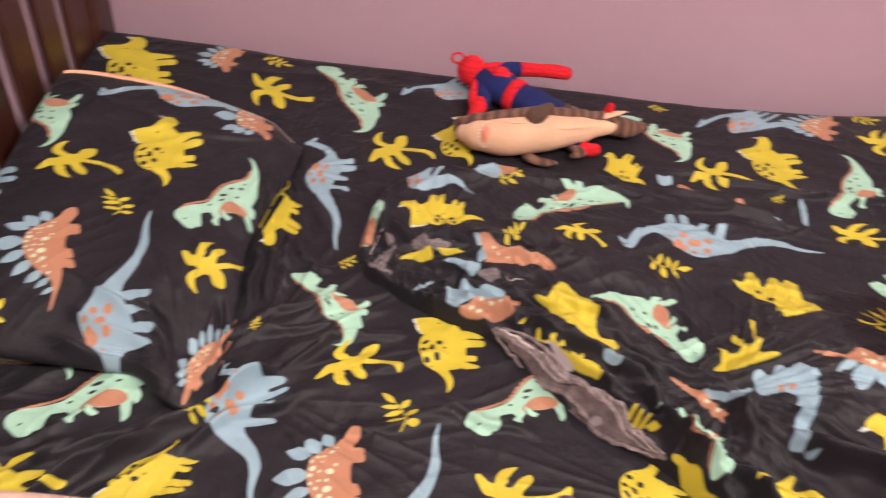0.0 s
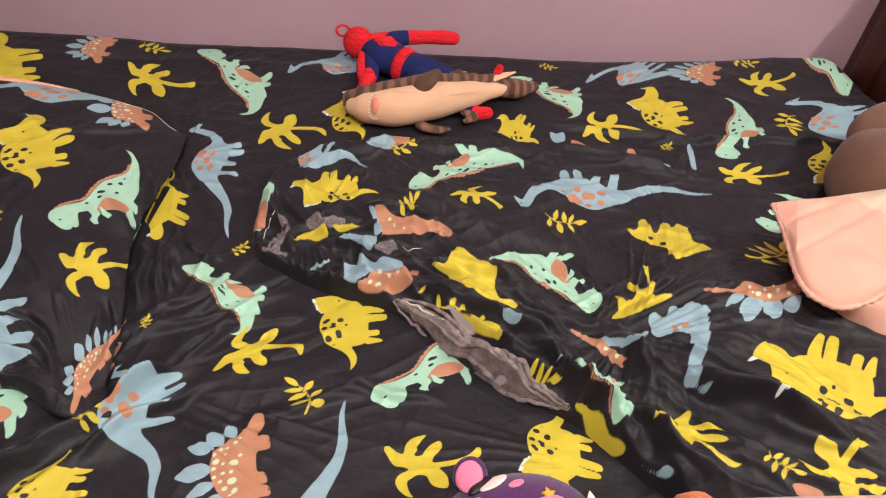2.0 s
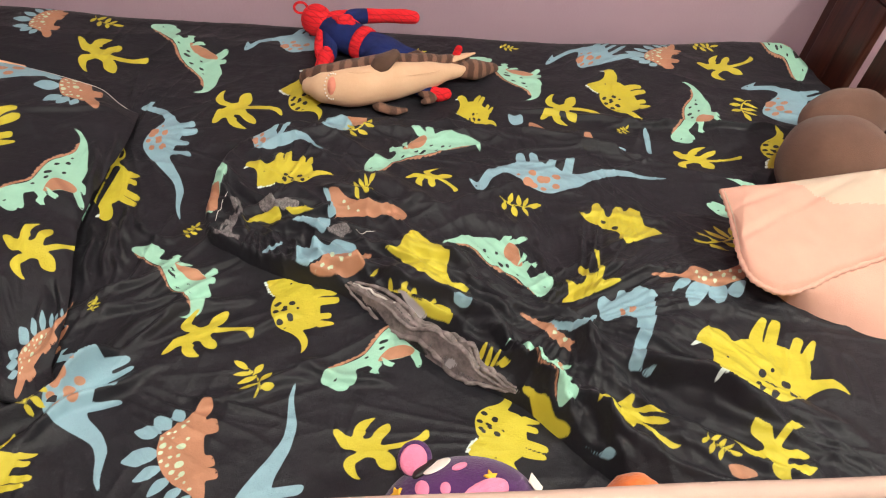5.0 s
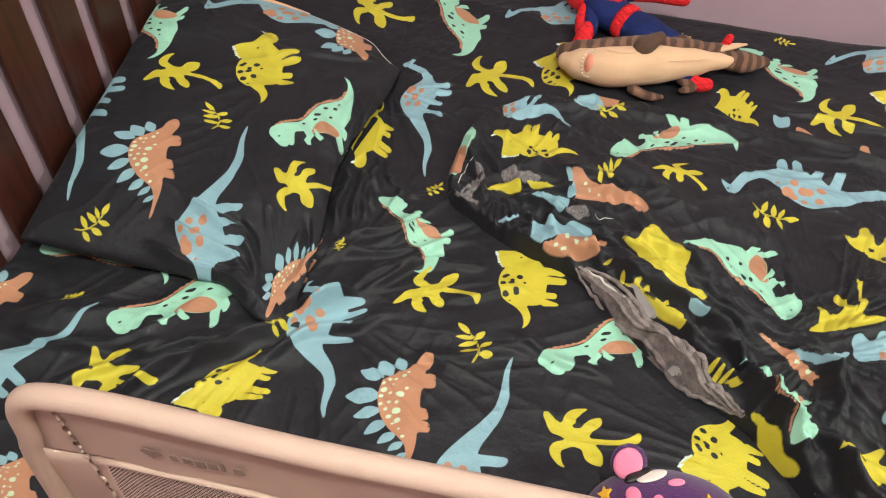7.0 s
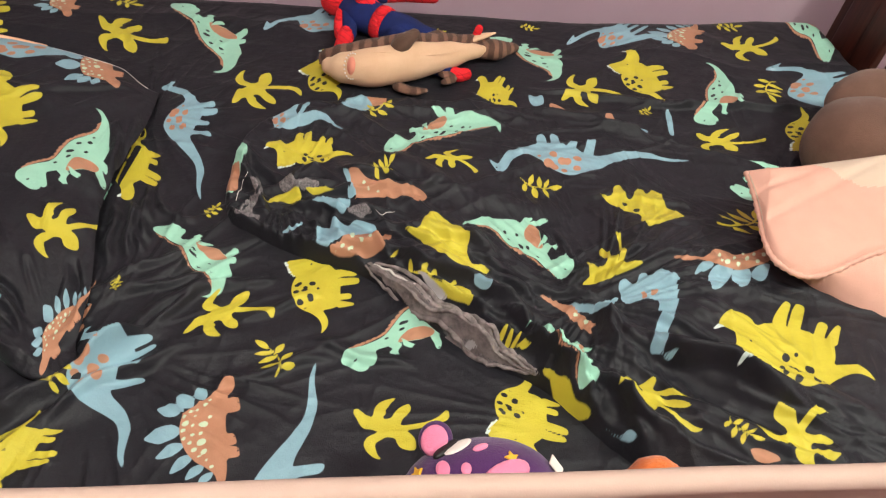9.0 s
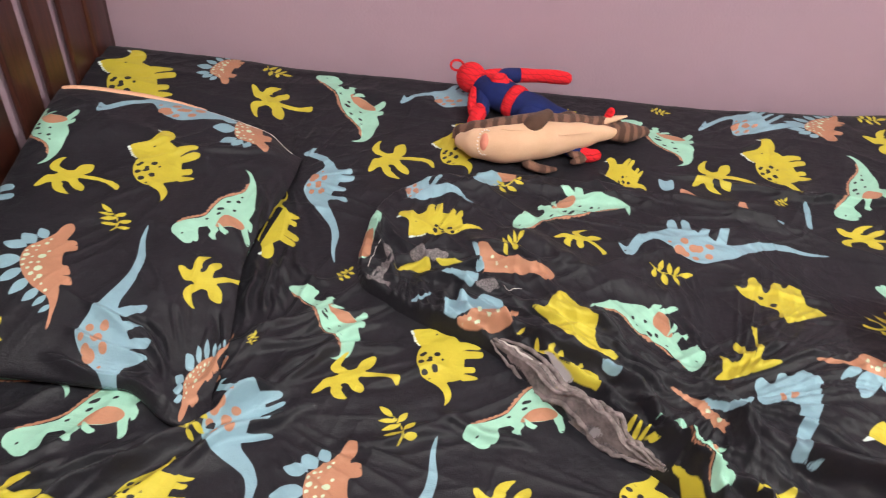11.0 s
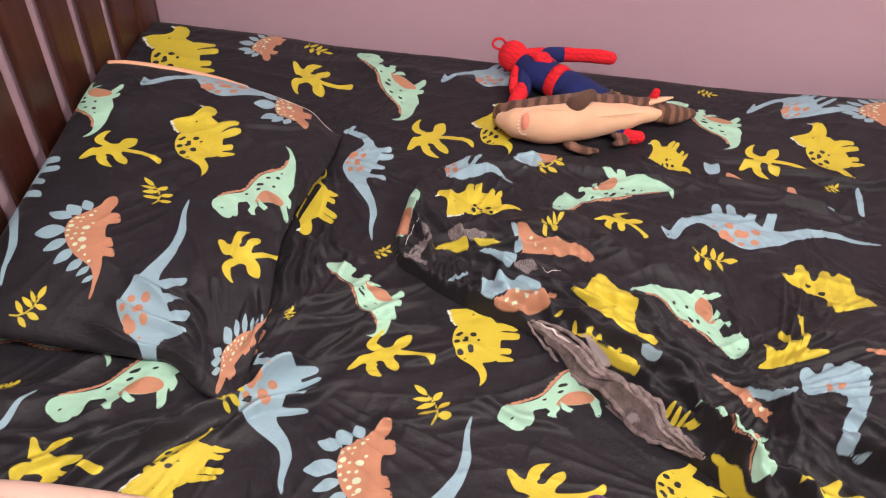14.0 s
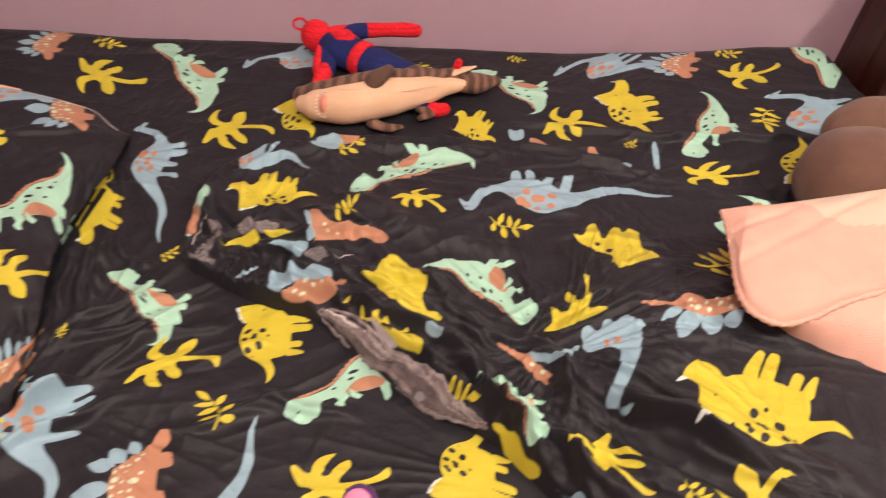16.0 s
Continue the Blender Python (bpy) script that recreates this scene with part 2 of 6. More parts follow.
def limb(points, radii, steps=5, **kw):
    """A tube whose points are rounded off by a spline and whose ends close in domes."""
    pts, rad = [Vector(p) for p in points], list(radii)
    line, width = [], []
    for i in range(len(pts) - 1):
        p0, p1, p2, p3 = pts[max(i - 1, 0)], pts[i], pts[i + 1], pts[min(i + 2, len(pts) - 1)]
        for k in range(steps):
            t = k / steps
            line.append(0.5 * (2 * p1 + (p2 - p0) * t + (2 * p0 - 5 * p1 + 4 * p2 - p3) * t * t + (3 * p1 - p0 - 3 * p2 + p3) * t ** 3))
            width.append(rad[i] + (rad[i + 1] - rad[i]) * (t * t * (3 - 2 * t)))
    line.append(pts[-1]), width.append(rad[-1])
    first, last = (line[0] - line[1]).normalized(), (line[-1] - line[-2]).normalized()
    head = [(line[0] + first * width[0] * s, width[0] * c) for s, c in ((0.97, 0.2), (0.8, 0.6), (0.45, 0.88))]
    tail = [(line[-1] + last * width[-1] * s, width[-1] * c) for s, c in ((0.45, 0.88), (0.8, 0.6), (0.97, 0.2))]
    return tube([p for p, _ in head] + line + [p for p, _ in tail], [r for _, r in head] + width + [r for _, r in tail], **kw)


def blob(at, size, turn=(0, 0, 0), detail=3, lump=0.0, seed=0, mat=0):
    """A rounded, slightly uneven body with three half-sizes."""
    bm = bmesh.new()
    bmesh.ops.create_icosphere(bm, subdivisions=detail, radius=1)
    for v in bm.verts:
        v.co *= 1 + lump * noise.noise(v.co * 1.7 + Vector((seed, 0, 0)))
    bmesh.ops.transform(bm, matrix=pose(*at, *turn) @ Matrix.Diagonal((*size, 1)), verts=bm.verts)
    for f in bm.faces:
        f.material_index = mat
    return bm


def plate(outline, thick, m):
    """A flat piece with this outline (x, y), given a thickness and moved by m."""
    bm = bmesh.new()
    face = bm.faces.new([bm.verts.new((x, y, 0)) for x, y in outline])
    made = bmesh.ops.extrude_face_region(bm, geom=[face])
    bmesh.ops.translate(bm, vec=(0, 0, thick), verts=[v for v in made["geom"] if isinstance(v, bmesh.types.BMVert)])
    bmesh.ops.transform(bm, matrix=m, verts=bm.verts)
    return bm


def sheet_mesh(name, x, y, z, faces, attributes, mat, parent=None):
    """A mesh from arrays, with the print as point attributes."""
    me = bpy.data.meshes.new(name)
    me.vertices.add(len(x))
    me.vertices.foreach_set("co", np.stack([x, y, z], 1).astype(np.float32).ravel())
    me.loops.add(faces.size)
    me.loops.foreach_set("vertex_index", faces.astype(np.int32).ravel())
    me.polygons.add(len(faces))
    me.polygons.foreach_set("loop_start", np.arange(0, faces.size, 4, dtype=np.int32))
    me.update(calc_edges=True)
    me.polygons.foreach_set("use_smooth", np.ones(len(faces), bool))
    for key, values in attributes.items():
        me.attributes.new("print_" + key, "FLOAT", "POINT").data.foreach_set("value", values.astype(np.float32))
    me.materials.append(mat)
    ob = new(name, me)
    ob.parent = parent
    return ob


def grid_faces(nx, ny, keep=None):
    i, j = np.meshgrid(np.arange(nx - 1), np.arange(ny - 1), indexing="ij")
    a = (i * ny + j).ravel()
    quads = np.stack([a, a + ny, a + ny + 1, a + 1], 1)
    return quads if keep is None else quads[keep[quads].all(axis=1)]


def along(points, s):
    """The place at s, 0 to 1, on a smooth line through points."""
    t = s * (len(points) - 1)
    i = min(int(t), len(points) - 2)
    t -= i
    p0, p1, p2, p3 = (Vector((*points[min(max(i + k, 0), len(points) - 1)], 0.0)[:3]) for k in (-1, 0, 1, 2))
    return 0.5 * (2 * p1 + (p2 - p0) * t + (2 * p0 - 5 * p1 + 4 * p2 - p3) * t * t + (3 * p1 - p0 - 3 * p2 + p3) * t ** 3)


# ---- cloth surfaces: heights over the plan, as functions ----
BED_L, BED_N, BED_F, TOP = 1.875, 0.19, 1.375, 0.60


def lattice_noise(x, y, seed):
    """Smooth value noise in -1 to 1."""
    table = np.random.RandomState(seed).rand(64, 64) * 2 - 1
    xi, yi = np.floor(x).astype(int), np.floor(y).astype(int)
    fx, fy = x - xi, y - yi
    fx, fy = fx * fx * fx * (fx * (fx * 6 - 15) + 10), fy * fy * fy * (fy * (fy * 6 - 15) + 10)
    a, b = table[xi % 64, yi % 64], table[(xi + 1) % 64, yi % 64]
    c, d = table[xi % 64, (yi + 1) % 64], table[(xi + 1) % 64, (yi + 1) % 64]
    return (a * (1 - fx) + b * fx) * (1 - fy) + (c * (1 - fx) + d * fx) * fy


def turned(x, y, degrees, sx, sy):
    c, s = math.cos(radians(degrees)), math.sin(radians(degrees))
    return (x * c + y * s) / sx, (-x * s + y * c) / sy


def smooth(x, a, b):
    t = np.clip((x - a) / (b - a), 0, 1)
    return t * t * (3 - 2 * t)


FOLDS = {"sheet": [], "pillow": [], "duvet": []}


def fold(cloth, x0, y0, x1, y1, bow, width, height, steep=0):
    """A ridge (or, with a negative height, a crease) from one place to another. bow: how far its middle swings to its left;
    steep: 1 or -1 makes its left or right flank fall off sharply."""
    FOLDS[cloth].append((x0, y0, x1, y1, bow, width, height, steep))


def folds_height(cloth, x, y):
    h = np.zeros_like(x)
    for x0, y0, x1, y1, bow, width, height, steep in FOLDS[cloth]:
        dx, dy = x1 - x0, y1 - y0
        n = math.hypot(dx, dy)
        u = ((x - x0) * dx + (y - y0) * dy) / n / n
        d = (-(x - x0) * dy + (y - y0) * dx) / n
        near = (u > -0.3) & (u < 1.3) & (np.abs(d - bow * 0.5) < abs(bow) + width * 4)
        if not near.any():
            continue
        uu, dd = u[near], d[near]
        dd = dd - 4 * bow * uu * (1 - uu) - 0.004 * np.sin(uu * n * 60 + x0 * 50)
        w = np.where(dd * steep > 0, max(0.0045, 0.35 * width), width)
        taper = smooth(uu, -0.08, 0.25) * smooth(1.08 - uu, 0, 0.33)
        h[near] += height * taper * np.exp(-(dd / w) ** 2)
    return h


def ridges(x, y, degrees, along, across, seed, sharp=2.5):
    """Thin raised folds that run one way, 0 to 1."""
    wx, wy = x + 0.035 * lattice_noise(x * 5, y * 5, seed + 50), y + 0.035 * lattice_noise(x * 5, y * 5, seed + 51)
    a, b = turned(wx, wy, degrees, along, across)
    return (1 - np.abs(lattice_noise(a, b, seed))) ** sharp * smooth(lattice_noise(a * 0.6 + 9, b * 0.35, seed + 52), -0.5, 0.5)


def far_swing(x):
    """How far the mattress's edge by the wall lies out of line, along its length."""
    return np.interp(x, [0.0, 0.1, 0.26, 0.4, 0.62, 1.0, 1.23, 1.5, 1.7, 1.85], [0.02, 0.012, 0.03, 0.041, 0.032, 0.012, -0.004, 0.008, 0.034, 0.034])


def fan(x, y, cx, cy, spokes, seed, near, far):
    """Tension folds that spread from one place, 0 to 1."""
    dx, dy = x - cx, y - cy
    r, turn = np.hypot(dx, dy), np.arctan2(dy, dx) + 7
    turn = turn + 0.05 * lattice_noise(r * 9, turn * 4, seed + 3)
    ridge = (1 - np.abs(lattice_noise(turn * spokes, r * 5, seed))) ** 3.2 * smooth(lattice_noise(turn * spokes * 0.45 + 5, r * 3, seed + 1), -0.55, 0.45)
    return ridge * smooth(r, near * 0.3, near) * smooth(far - r, 0, far * 0.6)


def sheet_z(x, y):
    h = 1.5 * folds_height("sheet", x, y)
    drawn = smooth(1.0 - y, 0.0, 0.35) * smooth(1.15 - x, 0.0, 0.4)
    h = h + (0.0012 + 0.0085 * drawn) * ridges(x, y, 33, 0.34, 0.060, 3)
    h = h + (0.0014 + 0.0034 * drawn) * ridges(x, y, 25, 0.20, 0.030, 8) + 0.0018 * ridges(x, y, 70, 0.10, 0.022, 9)
    h = h + 0.0055 * (1 - drawn) * ridges(x, y, -4, 0.45, 0.06, 15) + 0.003 * (1 - drawn) * ridges(x, y, 50, 0.16, 0.03, 16)
    h = h + 0.0060 * fan(x, y, 0.375, 0.53, 7.5, 61, 0.16, 0.44) + 0.0024 * fan(x, y, 0.36, 0.50, 17, 64, 0.16, 0.36)
    h = h + 0.0040 * fan(x, y, 0.95, 0.36, 9, 67, 0.12, 0.40) + 0.0045 * fan(x, y, 0.39, 0.99, 8, 71, 0.06, 0.30)
    h = h + 0.0022 * lattice_noise(x * 9, y * 9, 6)
    h = h * smooth(BED_F - y, 0.0, 0.12)
    return TOP + h + 0.034 * smooth(0.42 - x, 0.0, 0.34) * smooth(y - 1.02, 0.0, 0.2)


def pillow_near(u):
    return 0.527 - 0.012 * u - 0.044 * smooth(u, 0.68, 0.88)


def pillow_far(u):
    return 1.078 + 0.034 * np.sin(math.pi * np.clip(u / 0.92, 0, 1)) - 0.040 * smooth(u, 0.84, 1.0)


def pillow_right(v):
    return 0.347 + 0.050 * v + 0.010 * np.sin(v * 9) + 0.022 * smooth(0.10 - v, 0, 0.10)


def pillow_uv(x, y):
    """Across and along the pillow, 0 to 1, from the plan."""
    v = np.clip((y - 0.52) / 0.57, -0.5, 1.5)
    for _ in range(3):
        u = (x + 0.012) / (pillow_right(np.clip(v, 0, 1)) + 0.012)
        uc = np.clip(u, 0, 1)
        v = (y - pillow_near(uc)) / (pillow_far(uc) - pillow_near(uc))
    return u, v


def pillow_z(x, y, side=1):
    u, v = pillow_uv(x, y)
    uc, vc = np.clip(u, 0, 1), np.clip(v, 0, 1)
    mid = TOP + 0.013 + (0.028 + 0.055 * vc) * (1 - uc) ** 1.3
    ends = np.where(vc < 0.5, 1 - np.abs(2 * vc - 1) ** 3.2, 1 - np.abs(2 * vc - 1) ** 6)
    sides = np.where(uc > 0.5, 1 - np.abs(2 * uc - 1) ** 2.6, 1 - np.abs(2 * uc - 1) ** 5)
    edge = np.sqrt(np.clip(sides, 0, 1) * np.clip(ends, 0, 1))
    limp = 1 - 0.72 * np.exp(-((x - 0.345) ** 2 + (y - 0.530) ** 2) / 0.0065)
    if side < 0:
        return np.maximum(mid - 0.05 * edge, TOP + 0.003)
    pinch = np.exp(-((x - 0.315) ** 2 + (y - 0.545) ** 2) / 0.010)
    wrinkle = 0.003 * lattice_noise(x * 11, y * 11, 12) + 0.0034 * ridges(x, y, 40, 0.16, 0.036, 13) + 0.0036 * ridges(x, y, -25, 0.2, 0.05, 14)
    wrinkle = wrinkle + 0.0085 * fan(x, y, 0.322, 0.535, 6.5, 81, 0.07, 0.26) + 0.0035 * fan(x, y, 0.322, 0.535, 13, 84, 0.06, 0.16)
    wrinkle = wrinkle + 0.0050 * fan(x, y, 0.40, 1.03, 8, 87, 0.05, 0.26) + 0.0016 * ridges(x, y, 62, 0.09, 0.020, 18)
    return mid + (0.034 + 0.010 * uc) * edge * limp + 1.2 * limp * folds_height("pillow", x, y) * smooth(edge, 0.0, 0.5) + wrinkle * edge - 0.004 * pinch * edge


def outline_distance(x, y, outline):
    """Signed distance to a closed outline: positive inside."""
    best, inside = np.full(x.shape, 1e9), np.zeros(x.shape, bool)
    for (ax, ay), (bx, by) in zip(outline, outline[1:] + outline[:1]):
        ex, ey = bx - ax, by - ay
        t = np.clip(((x - ax) * ex + (y - ay) * ey) / max(ex * ex + ey * ey, 1e-12), 0, 1)
        best = np.minimum(best, (x - ax - t * ex) ** 2 + (y - ay - t * ey) ** 2)
        if ay != by:
            inside ^= ((ay > y) != (by > y)) & (x < (bx - ax) * (y - ay) / (by - ay) + ax)
    best = np.sqrt(best)
    return np.where(inside, best, -best)


def rounded(outline, times=2):
    """Cuts the corners of a closed outline."""
    for _ in range(times):
        outline = [(p[0] * k + q[0] * (1 - k), p[1] * k + q[1] * (1 - k)) for p, q in zip(outline, outline[1:] + outline[:1]) for k in (0.78, 0.22)]
    return outline


DUVET = rounded([(0.517, 0.730), (0.512, 0.80), (0.535, 0.92), (0.60, 1.00), (0.75, 1.045), (0.90, 1.03), (1.05, 1.015), (1.28, 0.932), (1.42, 0.85), (1.60, 0.80), (1.86, 0.80), (1.88, 0.205),
                 (1.085, 0.205), (0.985, 0.33), (0.92, 0.425), (0.84, 0.472), (0.72, 0.62), (0.64, 0.652), (0.575, 0.69)])


def duvet_z(x, y):
    d = outline_distance(x, y, DUVET)
    h = 0.85 * folds_height("duvet", x, y)
    h = h + 0.011 * ridges(x, y, -38, 0.22, 0.055, 21) + 0.006 * lattice_noise(x * 7, y * 7, 22) + 0.005 * ridges(x, y, 20, 0.15, 0.04, 26)
    h = h + 0.0042 * ridges(x, y, -60, 0.12, 0.024, 23) + 0.0036 * ridges(x, y, -15, 0.12, 0.026, 27)
    # the crumpled strip along the open edge
    strip = smooth(0.13 - np.abs((x - 0.50) * 0.67 + (y - 0.72) * 0.74 - 0.05), 0, 0.07)
    a, b = turned(x + 0.02 * lattice_noise(x * 9, y * 9, 31), y + 0.02 * lattice_noise(x * 9, y * 9, 32), -41, 0.30, 0.020)
    h = h + strip * (0.008 * (0.55 - np.abs(lattice_noise(a, b, 24))) + 0.004 * (0.5 - np.abs(lattice_noise(a * 1.3 + 7, b * 2.1, 25))))
    # long gathers beside the open edge, and tension folds round the crumple
    off = np.abs((x - 0.70) * 0.664 + (y - 0.70) * 0.748 - 0.012)
    belt = smooth(0.13 - off, 0, 0.06) * smooth(x, 0.62, 0.74) * smooth(1.36 - x, 0, 0.14)
    h = h + belt * (0.015 * ridges(x, y, -44, 0.34, 0.034, 91, 2.0) + 0.007 * ridges(x, y, -38, 0.20, 0.017, 92, 2.0))
    h = h + 0.010 * fan(x, y, 0.60, 0.77, 6, 94, 0.05, 0.24) + 0.008 * fan(x, y, 1.02, 0.53, 8, 97, 0.07, 0.34) + 0.0045 * fan(x, y, 1.05, 0.56, 17, 99, 0.07, 0.30)
    h = h + 0.0025 * ridges(x, y, 75, 0.09, 0.020, 28)
    h = h + 0.062 * smooth(x, 0.93, 1.20) * smooth(0.82 - y, 0, 0.30)
    rise = smooth(d, -0.002, 0.013)
    return TOP - 0.010 + (0.014 + h) * rise + 0.010 * smooth(d, 0, 0.01) + (sheet_z(x, y) - TOP) * (1 - rise)


fold("sheet", 0.150, 0.318, 0.462, 0.566, 0.004, 0.013, 0.014, 1)
fold("sheet", 0.205, 0.318, 0.400, 0.470, 0.004, 0.016, 0.006, 1)
fold("sheet", 0.337, 0.457, 0.564, 0.670, 0.012, 0.014, 0.007, -1)
fold("sheet", 0.363, 0.585, 0.585, 0.703, 0.01, 0.016, 0.006, -1)
fold("sheet", 0.010, 0.434, 0.234, 0.439, 0.01, 0.02, 0.006, 0)
fold("sheet", 0.111, 0.376, 0.334, 0.466, 0, 0.012, 0.005, -1)
fold("sheet", -0.041, 0.500, 0.061, 0.480, 0, 0.016, 0.006, 0)
fold("sheet", 0.383, 0.785, 0.416, 0.670, 0, 0.006, 0.005, 1)
fold("sheet", 0.402, 0.816, 0.421, 0.736, 0, 0.005, 0.005, 1)
fold("sheet", 0.419, 0.833, 0.435, 0.745, 0, 0.005, 0.004, 0)
fold("sheet", 0.384, 0.501, 0.538, 0.459, 0, 0.03, -0.004, 0)
fold("sheet", 0.484, 0.519, 0.691, 0.520, 0, 0.03, 0.003, 0)
fold("sheet", 1.250, 1.024, 1.649, 1.018, 0, 0.008, 0.009, -1)
fold("sheet", 1.050, 1.083, 1.422, 1.012, 0, 0.01, 0.006, -1)
fold("sheet", 0.343, 1.284, 0.713, 1.229, 0, 0.02, 0.003, 0)
fold("sheet", 0.947, 1.073, 1.020, 0.966, 0, 0.008, 0.006, 1)
fold("pillow", 0.235, 0.610, 0.300, 0.545, 0.010, 0.012, -0.010, 1)
fold("pillow", 0.345, 0.640, 0.333, 0.545, 0.006, 0.008, -0.012, 1)
fold("pillow", 0.169, 0.577, 0.308, 0.516, 0.01, 0.01, 0.01, 1)
fold("pillow", 0.182, 0.623, 0.318, 0.527, 0.012, 0.01, 0.008, 1)
fold("pillow", 0.227, 0.465, 0.313, 0.498, 0.008, 0.01, 0.009, -1)
fold("pillow", 0.262, 0.526, 0.329, 0.492, 0, 0.008, 0.01, -1)
fold("pillow", 0.320, 0.500, 0.368, 0.585, -0.012, 0.014, 0.016, -1)
fold("pillow", 0.339, 0.459, 0.371, 0.546, -0.01, 0.012, 0.018, 1)
fold("pillow", 0.305, 0.479, 0.387, 0.456, -0.012, 0.012, 0.012, -1)
fold("pillow", 0.387, 0.631, 0.378, 0.548, 0, 0.01, 0.008, 1)
fold("pillow", 0.357, 0.920, 0.394, 0.688, -0.006, 0.01, 0.01, 1)
fold("pillow", 0.378, 0.956, 0.400, 0.774, -0.006, 0.008, 0.008, 1)
fold("pillow", 0.284, 0.725, 0.397, 0.622, 0.02, 0.02, 0.007, 0)
fold("pillow", -0.008, 0.677, 0.161, 0.619, 0.02, 0.03, 0.006, 0)
fold("pillow", 0.158, 0.497, 0.060, 0.507, 0.01, 0.012, 0.006, -1)
fold("pillow", 0.224, 0.937, 0.387, 1.007, 0.01, 0.015, 0.005, -1)
fold("duvet", 0.524, 0.732, 0.718, 0.633, -0.02, 0.016, 0.022, -1)
fold("duvet", 0.658, 0.680, 0.935, 0.500, 0.015, 0.022, 0.03, -1)
fold("duvet", 0.749, 0.631, 0.920, 0.448, 0, 0.01, 0.016, -1)
fold("duvet", 0.860, 0.543, 0.980, 0.362, 0.012, 0.014, 0.026, -1)
fold("duvet", 0.922, 0.456, 1.043, 0.305, 0.01, 0.014, 0.024, -1)
fold("duvet", 1.010, 0.514, 1.044, 0.412, -0.01, 0.018, 0.022, -1)
fold("duvet", 1.027, 0.448, 1.204, 0.293, 0.015, 0.022, 0.032, -1)
fold("duvet", 1.122, 0.398, 1.264, 0.292, 0, 0.018, 0.018, -1)
fold("duvet", 0.977, 0.561, 1.131, 0.611, 0.012, 0.012, 0.016, -1)
fold("duvet", 0.875, 0.614, 1.022, 0.523, -0.01, 0.012, 0.018, -1)
fold("duvet", 0.545, 0.874, 0.588, 0.730, -0.01, 0.01, 0.02, 1)
fold("duvet", 0.563, 0.792, 0.682, 0.795, 0, 0.01, 0.016, 1)
fold("duvet", 0.612, 0.753, 0.742, 0.711, 0, 0.012, 0.018, -1)
fold("duvet", 0.684, 0.822, 0.816, 0.752, 0.008, 0.014, 0.016, -1)
fold("duvet", 0.731, 0.855, 0.877, 0.743, 0.02, 0.02, 0.014, 0)
fold("duvet", 0.772, 0.686, 0.902, 0.623, 0.015, 0.016, 0.018, -1)
fold("duvet", 0.580, 0.917, 0.745, 0.995, 0.01, 0.014, 0.014, 1)
fold("duvet", 0.745, 0.995, 1.036, 0.968, 0.006, 0.012, 0.012, 1)
fold("duvet", 1.028, 1.020, 1.269, 0.898, 0.006, 0.012, 0.012, 1)
fold("duvet", 1.035, 0.562, 1.172, 0.581, 0.01, 0.014, 0.018, -1)
fold("duvet", 1.048, 0.863, 1.165, 0.908, 0, 0.01, 0.006, 1)
fold("duvet", 0.888, 0.755, 1.040, 0.711, 0.01, 0.02, 0.01, 0)
fold("duvet", 1.057, 0.763, 1.265, 0.702, 0.012, 0.02, 0.008, -1)
fold("duvet", 1.167, 0.609, 1.206, 0.521, 0.01, 0.014, 0.007, -1)
fold("duvet", 1.191, 0.564, 1.339, 0.492, 0.01, 0.02, 0.008, -1)
fold("duvet", 1.105, 0.659, 1.294, 0.662, 0.01, 0.016, 0.006, -1)
fold("duvet", 0.897, 0.503, 0.963, 0.395, 0, 0.008, 0.014, 1)
fold("duvet", 0.730, 0.606, 0.881, 0.442, 0.006, 0.006, 0.012, 1)
fold("duvet", 0.744, 0.590, 0.894, 0.433, -0.004, 0.005, 0.01, -1)
fold("sheet", 0.370, 0.487, 0.428, 0.543, 0.004, 0.008, 0.011, -1)
fold("sheet", 0.425, 0.539, 0.540, 0.628, 0.006, 0.009, 0.009, -1)
fold("sheet", 0.366, 0.778, 0.373, 0.663, 0, 0.007, 0.008, 1)
fold("sheet", 0.388, 0.777, 0.392, 0.668, 0.004, 0.007, 0.008, 1)
fold("sheet", 0.399, 0.789, 0.419, 0.699, 0, 0.006, 0.006, 1)
fold("sheet", 0.423, 0.768, 0.482, 0.730, 0, 0.009, 0.005, -1)
fold("sheet", 0.390, 0.598, 0.503, 0.631, 0.006, 0.008, 0.007, -1)
fold("sheet", 0.380, 0.623, 0.478, 0.674, 0.004, 0.008, 0.006, -1)
fold("sheet", 0.504, 0.601, 0.593, 0.625, 0, 0.01, 0.005, -1)
fold("sheet", 0.549, 0.550, 0.653, 0.591, 0.004, 0.01, 0.005, -1)
fold("sheet", 0.345, 0.436, 0.449, 0.501, 0.006, 0.01, 0.008, -1)
fold("sheet", 0.511, 0.451, 0.662, 0.489, 0.004, 0.012, 0.005, -1)
fold("sheet", 0.179, 0.334, 0.307, 0.440, 0.008, 0.01, 0.009, -1)
fold("sheet", 0.020, 0.401, 0.153, 0.392, 0.004, 0.012, 0.006, -1)
fold("sheet", 0.098, 0.320, 0.217, 0.426, 0.006, 0.01, 0.008, -1)
fold("sheet", 0.333, 0.423, 0.484, 0.519, 0.006, 0.012, 0.006, -1)
fold("sheet", 0.633, 0.510, 0.764, 0.465, 0, 0.012, 0.006, -1)
fold("pillow", 0.150, 0.539, 0.300, 0.503, 0.006, 0.009, 0.013, 1)
fold("pillow", 0.268, 0.571, 0.312, 0.507, 0.006, 0.007, 0.012, 1)
